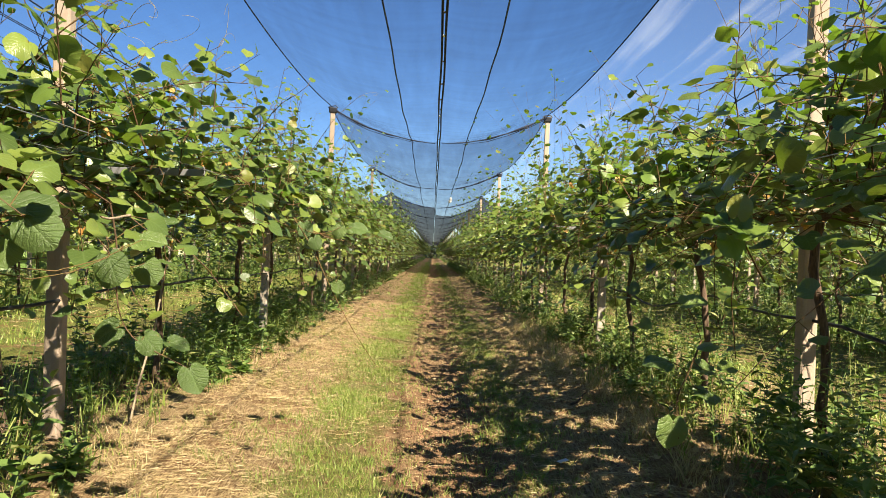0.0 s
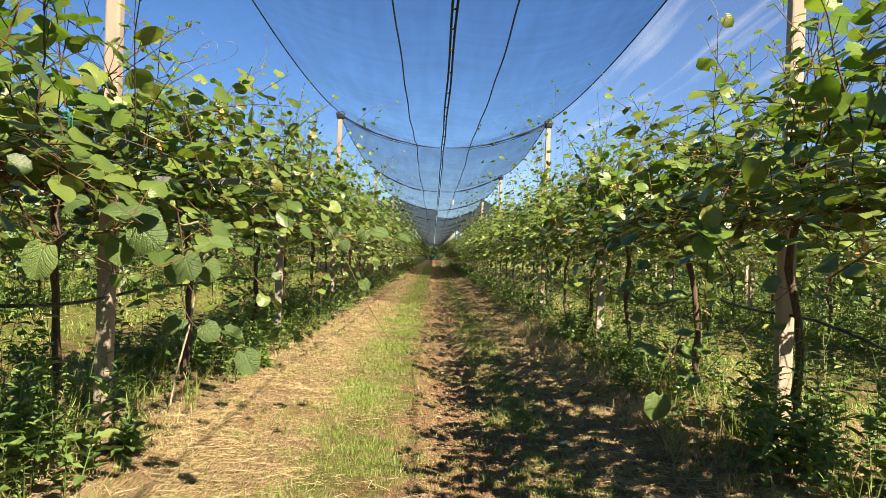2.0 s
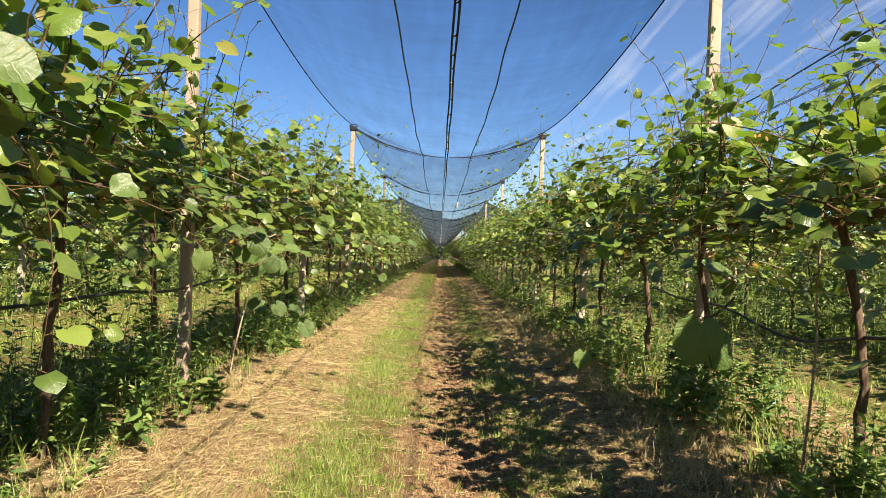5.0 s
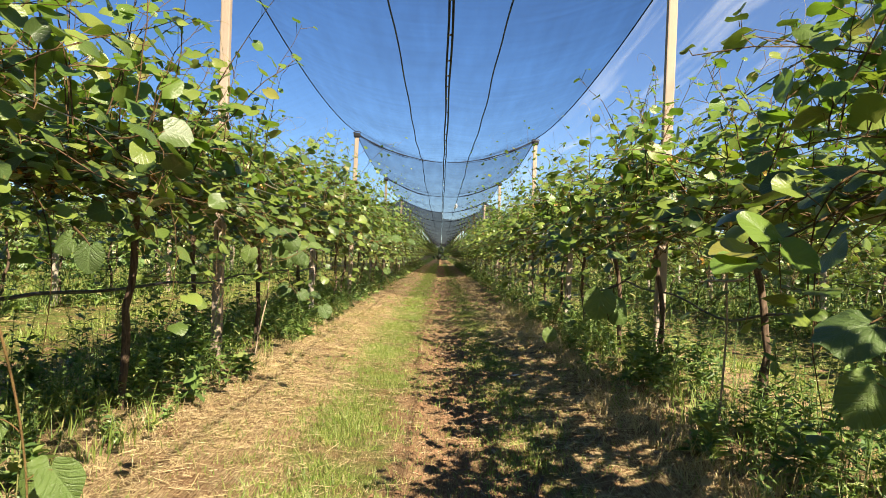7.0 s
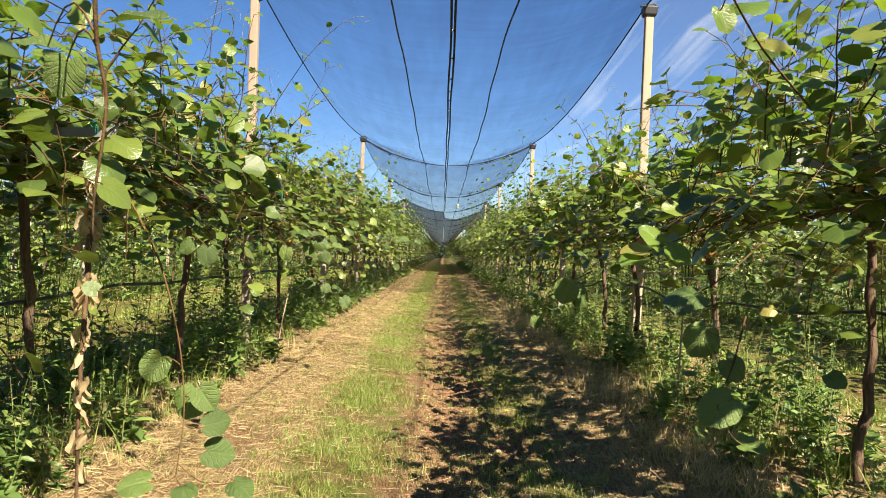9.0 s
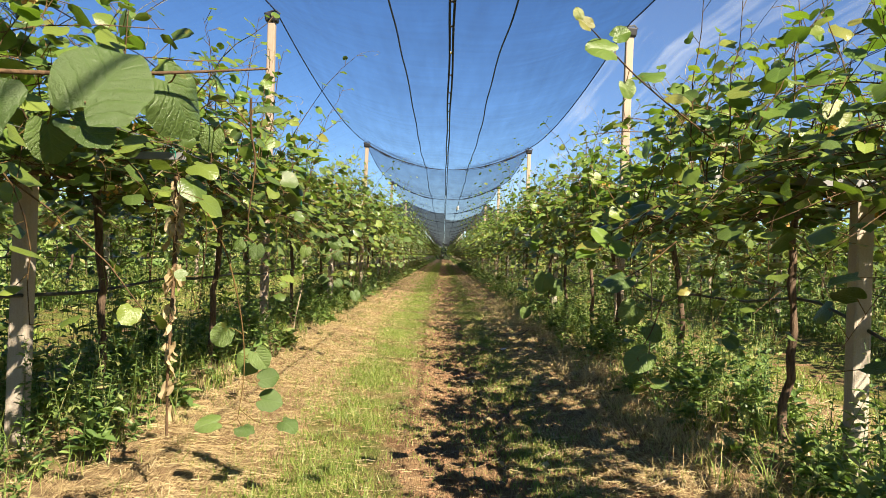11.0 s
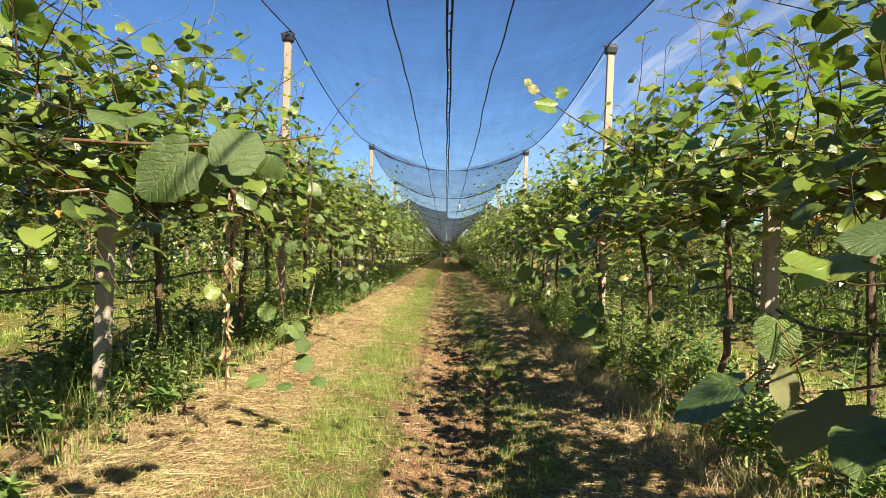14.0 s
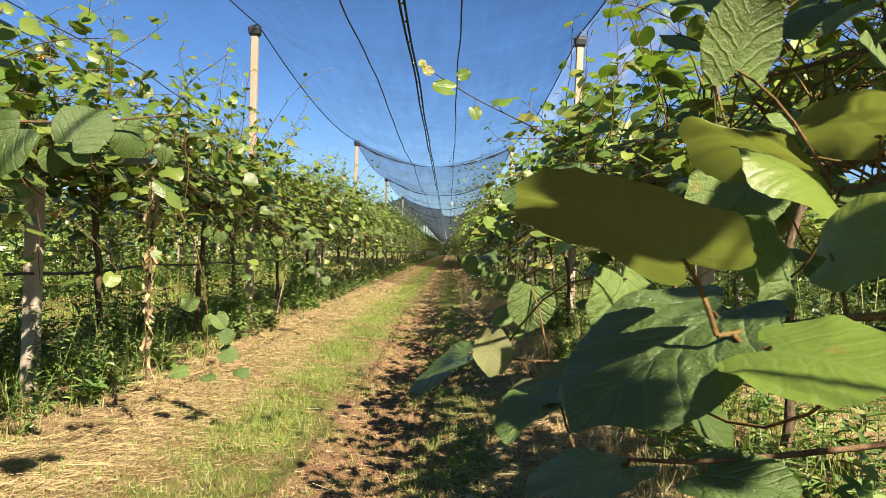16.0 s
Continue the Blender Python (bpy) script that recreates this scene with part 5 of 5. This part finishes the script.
def blades(rng, pos, height, width, shapes=BLADES, lean=0.22):
    """Upright blades: corners, faces."""
    vs, fs, base = [], [], 0
    pick = rng.integers(0, 3, len(pos))
    for k, (v, f, _) in enumerate(shapes):
        q = pick == k
        n = int(q.sum())
        if not n:
            continue
        a = rng.uniform(0, 2 * np.pi, n)
        lx, ly = rng.normal(0, lean, (2, n))
        h, w = height[q][:, None], width[q][:, None]
        X, Y, Z = v[:, 0] * w, v[:, 1] * h, v[:, 2] * h
        c, s = np.cos(a)[:, None], np.sin(a)[:, None]
        out = np.stack([c * X - s * Y + lx[:, None] * Z, s * X + c * Y + ly[:, None] * Z, Z], -1) + pos[q][:, None]
        vs.append(out.reshape(-1, 3))
        fs.append((f[None] + (np.arange(n) * len(v))[:, None, None]).reshape(-1, 4) + base)
        base += n * len(v)
    return np.concatenate(vs), np.concatenate(fs)


def on_ground(x, y, dz=0.0):
    return np.column_stack([x, y, relief(x, y) + dz])


def tufts(rng, x, y, per, spread):
    n = len(x)
    X = (x[:, None] + rng.normal(0, 1, (n, per)) * spread).ravel()
    Y = (y[:, None] + rng.normal(0, 1, (n, per)) * spread).ravel()
    return on_ground(X, Y, -0.008)


def stuff(name, me, label, category):
    return tagged(new(name, me), label, category, kind="stuff")


def strip_grass(cx, seed, y0, y1, count, wide=1.0, tall=1.0):
    """Short grass in the two green strips of an aisle, thinner elsewhere."""
    rng = np.random.default_rng(seed)
    n = count
    x = np.where(rng.random(n) < 0.44, rng.normal(-0.64, 0.20, n), np.where(rng.random(n) < 0.45, rng.normal(0.60, 0.17, n), rng.uniform(-2.0, 1.75, n)))
    y = y0 + (y1 - y0) * rng.random(n) ** 1.35
    lump = np.sin(x * 4.0 + 2 * np.sin(y * 1.7)) + np.sin(y * 3.3 + x * 2.0) + 0.8 * np.sin(y * 9 + x * 7)
    ok = lump > rng.uniform(-2.4, 1.5, n)
    x, y = x[ok], y[ok]
    p = tufts(rng, x + cx, y, 7, 0.035 * max(1.0, tall * 0.8))
    grow = np.repeat(rng.uniform(0.4, 1.3, len(x)), 7)
    v, f = blades(rng, p, rng.uniform(0.022, 0.080, len(p)) * grow * tall, rng.uniform(0.0035, 0.0075, len(p)) * wide, BLADES_FAR, 0.32)
    stuff("grass", mesh("grass", v, f, GRASS), "short green grass growing in strips along the aisle", "grass")


def litter(cx, seed, y0, y1, count, wide=1.0):
    rng = np.random.default_rng(seed)
    x = np.where(rng.random(count) < 0.45, rng.normal(-1.35, 0.40, count), np.where(rng.random(count) < 0.6, rng.normal(1.15, 0.36, count), rng.uniform(-1.8, 1.8, count)))
    x = np.clip(x, -2.2, 1.95)
    y = y0 + (y1 - y0) * rng.random(count) ** 1.3
    lump = np.sin(x * 3.1 + 2 * np.sin(y * 1.3)) + np.sin(y * 2.7 + x * 3.0) + 0.8 * np.sin(y * 7 + x * 9)
    ok = lump > rng.uniform(-3.2, 1.0, count)
    x, y = x[ok], y[ok]
    count = len(x)
    # the mower leaves it lying mostly one way
    a = np.where(rng.random(count) < 0.5, rng.uniform(0, np.pi, count), rng.normal(0.5, 0.5, count) + 0.8 * np.sin(y * 1.1 + x))
    L, w = rng.uniform(0.008, 0.040, count) * (0.5 + rng.random(count) ** 3 * 2.6) * wide ** 0.5, rng.uniform(0.0007, 0.0016, count) * wide
    tilt = rng.normal(0, 0.10, count)
    d = np.column_stack([np.cos(a), np.sin(a), tilt])
    s = np.column_stack([-np.sin(a), np.cos(a), rng.normal(0, 0.4, count)])
    c = on_ground(x + cx, y, 0.006) + np.column_stack([np.zeros(count), np.zeros(count), rng.uniform(0, 0.018, count)])
    e1, e2 = d * L[:, None], s * w[:, None]
    v = np.stack([c - e1 - e2, c + e1 - e2, c + e1 + e2, c - e1 + e2], 1).reshape(-1, 3)
    f = np.arange(len(v)).reshape(-1, 4)
    stuff("straw_litter", mesh("straw_litter", v, f, STRAW), "dry cut straw lying on the aisle", "straw")


def clumps_dry(seed):
    """Stiff dry tufts along the edges of the mown strip."""
    rng = np.random.default_rng(seed)
    n = 1150
    side = np.where(rng.random(n) < 0.50, -1, 1)
    x = np.where(side < 0, rng.normal(-1.82, 0.28, n), rng.normal(1.56, 0.17, n))
    y = -4.5 + 19 * rng.random(n) ** 1.3
    p = tufts(rng, x, y, 16, 0.045)
    v, f = blades(rng, p, rng.uniform(0.03, 0.20, len(p)) * np.repeat(rng.uniform(0.3, 1.0, n) * np.where(side > 0, 1.75, 0.8), 16), rng.uniform(0.002, 0.0045, len(p)), BLADES, 0.42)
    stuff("dry_tufts", mesh("dry_tufts", v, f, STRAW), "dry straw-coloured grass tufts beside the vines", "dry grass")


LANCE = (np.array([(0, 0, 0), (0.20, 0.35, 0.05), (0.17, 0.7, 0.02), (0, 1, -0.12), (-0.17, 0.7, 0.02), (-0.20, 0.35, 0.05), (0, 0.5, -0.03)]),
         np.array([(0, 1, 6), (1, 2, 6), (2, 3, 6), (3, 4, 6), (4, 5, 6), (5, 0, 6)]), np.array([(0.5, 0), (0.7, 0.35), (0.7, 0.7), (0.5, 1), (0.3, 0.7), (0.3, 0.35), (0.5, 0.5)]))
LANCE_SMALL = (np.array([(0, 0, 0), (0.17, 0.5, 0.03), (0, 1, -0.10), (-0.17, 0.5, 0.03)]), np.array([(0, 1, 2), (0, 2, 3)]), np.array([(0.5, 0), (0.7, 0.5), (0.5, 1), (0.3, 0.5)]))


def weeds(rx, seed, y0, y1, per_m, tall, fine):
    """Knee-high broad-leaved weeds and long grass under one vine row."""
    rng = np.random.default_rng(seed)
    n = int((y1 - y0) * per_m * 0.8)
    y = rng.uniform(y0, y1, n)
    mid_x = np.full(n, rx) - (0.10 if rx == -ROW else 0.0)
    x = mid_x + np.clip(rng.normal(0, 0.34, n), -0.58, 0.58)
    lump = 0.75 + 0.38 * np.sin(y * 2.1 + seed) + 0.30 * np.sin(y * 5.3 + x * 3) + 0.2 * np.sin(x * 9 + y)
    if rx == -ROW:
        # thin, half-dead patches
        bare = 1 - sum(0.95 * np.exp(-((y - at) / wide) ** 2) for at, wide in ((5.2, 1.2), (-2.5, 0.7), (9.6, 0.8), (13.4, 0.7)))
        bare = bare * np.clip(0.85 + 0.3 * np.sin(y * 3.9), 0, 1)
        bare = bare * (1 - 0.95 * np.exp(-((y - 1.1) / 0.9) ** 2) * (x > -2.1))
        lump = lump * bare
    if rx == ROW and fine:
        # mostly trodden and dry towards the aisle, with single tall clumps
        bare = 1 - 0.80 * np.clip(np.sin(y * 1.9 + 2.2) + 0.5 * np.sin(y * 4.3 + 1), 0, 1)
        lump = lump * bare * np.clip(0.45 + (x - rx + 0.55), 0.3, 1.0)
    if fine:
        ok = rng.random(n) < np.clip(bare + 0.12, 0, 1)
        x, y, mid_x, lump = x[ok], y[ok], (mid_x[ok]), lump[ok]
        n = len(x)
    h = tall * np.clip(lump, 0.16, 1.4) * rng.uniform(0.40, 1.10, n) * (1 - 0.45 * (np.abs(x - mid_x) / 0.62) ** 2)
    foot = on_ground(x, y, -0.01)
    top = foot + np.column_stack([rng.normal(0, 0.16, n) * h, rng.normal(0, 0.16, n) * h, h])
    mid = (foot + top) / 2 + rng.normal(0, 0.012, (n, 3))
    v, f = tubes(np.stack([foot, mid, top], 1), np.column_stack([np.full(n, 0.0035), np.full(n, 0.0028), np.full(n, 0.0012)]) * (1 if fine else 1.6), 3)
    stuff("weed_stems", mesh("weed_stems", v, f, WEED), "green stems of weeds under the vine row", "weeds")
    m = 30 if fine else 10
    s = (np.arange(m)[None] + rng.uniform(0, 1, (n, m))) / m * 0.9 + 0.1
    pos = foot[:, None] * (1 - s[..., None]) + top[:, None] * s[..., None]
    a = rng.uniform(0, 6.28, (n, 1)) + np.arange(m)[None] * 2.4
    ax = np.stack([np.cos(a), np.sin(a), rng.normal(0.25, 0.4, (n, m))], -1)
    nm = np.stack([-0.4 * np.cos(a), -0.4 * np.sin(a), np.ones_like(a)], -1) + rng.normal(0, 0.25, (n, m, 3))
    kind = rng.choice([0.45, 0.75, 1.5] if fine else [0.7, 1.2, 2.0], (n, 1), p=[0.40, 0.38, 0.22])
    size = (rng.uniform(0.055, 0.125, (n, m)) * kind * (1.15 - 0.6 * s) * (1 if fine else 1.35)).ravel()
    v, f, uv = scatter(LANCE if fine else LANCE_SMALL, pos.reshape(-1, 3), ax.reshape(-1, 3), nm.reshape(-1, 3), size)
    stuff("weed_leaves", mesh("weed_leaves", v, f, WEED, uv), "dense knee-high green weeds under the vine row", "weeds")
    # long grass between them
    g = int((y1 - y0) * per_m * 0.42)
    off = np.clip(rng.normal(0, 0.42, g), -0.70, 0.70)
    gx, gy = rx + off - (0.25 if rx == -ROW else 0.0), rng.uniform(y0, y1, g)
    per = 9 if fine else 5
    p = tufts(rng, gx, gy, per, 0.04)
    v, f = blades(rng, p, rng.uniform(0.06, 0.30, len(p)) * tall * np.repeat(1.2 - 0.7 * np.abs(off), per), rng.uniform(0.005, 0.010, len(p)) * (1 if fine else 1.7))
    stuff("long_grass", mesh("long_grass", v, f, GRASS), "long green grass under the vine row", "grass")


for rx in (-ROW, ROW):
    weeds(rx, 41 + int(rx), -5.6, 14, 88 if rx < 0 else 62, 1.30 if rx < 0 else 1.05, True)
    weeds(rx, 51 + int(rx), 14, FAR - 1, 22, 1.02, False)
    weeds(rx, 81 + int(rx), FAR - 1, END - 1, 8, 1.1, False)
for rx in (-3 * ROW, 3 * ROW):
    weeds(rx, 61 + int(rx), -4, 40, 42, 1.35, False)
for rx in (-5 * ROW, 5 * ROW):
    weeds(rx, 71 + int(rx), 0, 40, 16, 0.95, False)
strip_grass(0, 31, -4.6, 14, 25000)
strip_grass(0, 32, 14, 110, 8500, 2.6, 1.2)
strip_grass(-2 * ROW, 33, -2, 34, 4500, 2.4, 1.5)
strip_grass(2 * ROW, 34, -2, 34, 4500, 2.4, 1.5)
strip_grass(-4 * ROW, 43, 0, 34, 3500, 3.5, 3.0)
strip_grass(4 * ROW, 44, 0, 34, 3500, 3.5, 3.0)
litter(0, 35, -4.6, 14, 115000)
litter(0, 36, 14, 50, 9000, 2.5)
litter(-2 * ROW, 37, 0, 24, 6000, 2.0)
litter(2 * ROW, 38, 0, 24, 6000, 2.0)
clumps_dry(39)


def clods(seed, count):
    """Crumbs and clods of earth on the wheel track."""
    rng = np.random.default_rng(seed)
    x = np.where(rng.random(count) < 0.6, rng.normal(0.15, 0.22, count), rng.uniform(-0.1, 1.6, count))
    y = -4.2 + 12 * rng.random(count) ** 1.3
    r = 0.004 + 0.016 * rng.random(count) ** 3
    oct_v = np.array([(1, 0, 0), (0, 1, 0), (-1, 0, 0), (0, -1, 0), (0, 0, 0.75), (0, 0, -0.6)], float)
    oct_f = np.array([(0, 1, 4), (1, 2, 4), (2, 3, 4), (3, 0, 4), (1, 0, 5), (2, 1, 5), (3, 2, 5), (0, 3, 5)])
    a = rng.uniform(0, 6.28, count)
    v = oct_v[None] * r[:, None, None] * rng.uniform(0.6, 1.4, (count, 6, 1))
    c, s = np.cos(a)[:, None], np.sin(a)[:, None]
    v = np.stack([c * v[..., 0] - s * v[..., 1], s * v[..., 0] + c * v[..., 1], v[..., 2]], -1) + on_ground(x, y, 0.003)[:, None]
    f = (oct_f[None] + (np.arange(count) * 6)[:, None, None]).reshape(-1, 3)
    stuff("clods", mesh("clods", v.reshape(-1, 3), f, EARTH), "brown crumbs and clods of earth on the wheel track", "earth")


clods(45, 9000)


def fallen_leaves(seed, count):
    rng = np.random.default_rng(seed)
    x, y = rng.normal(0.9, 0.6, count), -4 + 14 * rng.random(count) ** 1.2
    pos = on_ground(x, y, 0.014)
    ax = np.column_stack([rng.normal(0, 1, count), rng.normal(0, 1, count), rng.normal(0, 0.15, count)])
    v, f, uv = scatter_mix(rng, SHAPES[1], pos, norm(ax), norm(np.array([0, 0, 1.0]) + rng.normal(0, 0.3, (count, 3))), rng.uniform(0.018, 0.055, count))
    stuff("fallen_leaves", mesh("fallen_leaves", v, f, DEAD, uv), "small curled dead leaves scattered on the aisle", "dead leaves")


fallen_leaves(46, 420)


# ---- distance: woods behind the end curtain and hedges beside the last rows ----
def thicket(name, x0, x1, y0, y1, h, n, size, seed, label, category):
    rng = np.random.default_rng(seed)
    x, y = rng.uniform(x0, x1, n), rng.uniform(y0, y1, n)
    long_way = x if x1 - x0 > y1 - y0 else y
    top = h * (0.75 + 0.15 * np.sin(long_way * 0.5) + 0.10 * np.sin(long_way * 1.7 + 1))
    z = top * rng.random(n) ** 0.8
    pos = np.column_stack([x, y, z])
    v, f, uv = scatter_mix(rng, SHAPES[0], pos, norm(rng.normal(0, 1, (n, 3))), norm(np.array([0, 0, 0.8]) + rng.normal(0, 0.6, (n, 3))), rng.uniform(0.6, 1.3, n) * size)
    stuff(name, mesh(name, v, f, WEED, uv), label, category)


# ---- small things on the ground and on the wires ----
def stick(name, pts, radius, material, label, category, group=""):
    t = np.linspace(0, 1, 10)
    idx = np.linspace(0, 1, len(pts))
    line = np.column_stack([np.interp(t, idx, np.array(pts)[:, c]) for c in range(3)])
    rng = np.random.default_rng(int(abs(pts[0][1]) * 1000))
    line[1:-1] += rng.normal(0, radius * 0.5, (8, 3))
    ob = new(name, tube_mesh(name, line, radius * np.linspace(1, 0.55, 10), material, 6))
    return tagged(ob, label, category, group)


def lying(x0, y0, x1, y1, lift=0.0):
    t = np.linspace(0, 1, 4)
    x, y = x0 + (x1 - x0) * t, y0 + (y1 - y0) * t
    z = relief(x, y) + 0.012 + lift * t
    return [tuple(map(float, q)) for q in zip(x, y, np.maximum(z, z.mean() - 0.01))]


stick("stick", lying(0.40, 0.42, 0.61, 1.26, 0.03), 0.013, BARK, "dark broken stick lying in the wheel track", "stick")
stick("stick", lying(1.15, 6.55, 1.35, 6.95, 0.05), 0.010, BARK, "short dark stick lying in straw", "stick")
for x0, y0, x1, y1 in ((0.62, -0.30, 0.80, -0.02), (0.95, 1.9, 1.12, 2.25), (0.25, 2.9, 0.42, 3.02), (1.25, 0.2, 1.18, 0.62), (0.80, 3.6, 1.05, 3.75), (1.05, -1.0, 1.32, -0.85), (0.5, -1.3, 0.66, -1.05)):
    stick("twig", lying(x0, y0, x1, y1, 0.012), 0.0055, OLD_CANE, "pale pruned twig lying on bare earth", "twig", "pruned twigs on the ground")
for a, c in (((1.90, 9.9, 0.86), (1.92, 8.6, 1.66)), ((-1.95, 5.2, 0.02), (-1.88, 5.9, 1.62)), ((1.98, 2.4, 0.02), (1.86, 2.0, 1.70))):
    stick("dead_cane", [a, ((a[0] + c[0]) / 2 + 0.03, (a[1] + c[1]) / 2, (a[2] + c[2]) / 2), c], 0.009, OLD_CANE, "bleached dead cane leaning up into the vines", "cane", "dead canes")


def tag_on_ground(x, y):
    ob = new("plant_tag", box_mesh("plant_tag", (0.075, 0.030, 0.003), CLIP, 0.001))
    ob.matrix_basis = pose(x, y, float(relief(np.array([x]), np.array([y]))[0]) + 0.014, 8, -6, 35)
    tagged(ob, "small white plastic tag lying on the earth", "tag")


tag_on_ground(0.80, 4.85)


def tie(x, y, z, seed):
    """A plastic tie wound twice round a wire, with two loose ends."""
    rng = np.random.default_rng(seed)
    a = np.linspace(0, 4 * np.pi, 22)
    loop = np.column_stack([0.011 * np.cos(a), np.linspace(-0.012, 0.012, 22), 0.011 * np.sin(a)])
    ends = [np.linspace(0, 1, 6)[:, None] * (np.array([[0.02, 0.02 * q, -1.0]]) * rng.uniform(0.025, 0.06)) + loop[k] for q, k in ((-1, 0), (1, -1))]
    line = np.concatenate([ends[0][::-1], loop, ends[1]]) + np.array([x, y, z])
    ob = new("plant_tie", tube_mesh("plant_tie", line, np.full(len(line), 0.0020), TIE, 5))
    tagged(ob, "green plastic tie knotted round a trellis wire", "tie", "green plant ties")


for k, (x, y) in enumerate(((-ROW + 0.43, 0.90), (-ROW + 0.86, 2.35), (-ROW + 0.86, -1.15), (ROW - 0.43, -0.70), (ROW - 0.86, 1.65), (ROW - 0.86, 3.9), (-ROW + 0.43, 4.1))):
    tie(x, y, BAR_Z + 0.01, k)


thicket("woods", -60, 60, END + 8, END + 20, 5.0, 7000, 0.8, 91, "dark green woods beyond the end of the orchard", "woods")
thicket("hedge", -18, -14.5, -8, 70, 3.0, 6500, 0.5, 92, "green hedge beside the last vine row", "hedge")
thicket("hedge", 14.5, 18, -8, 70, 3.0, 6500, 0.5, 93, "green hedge beside the last vine row", "hedge")
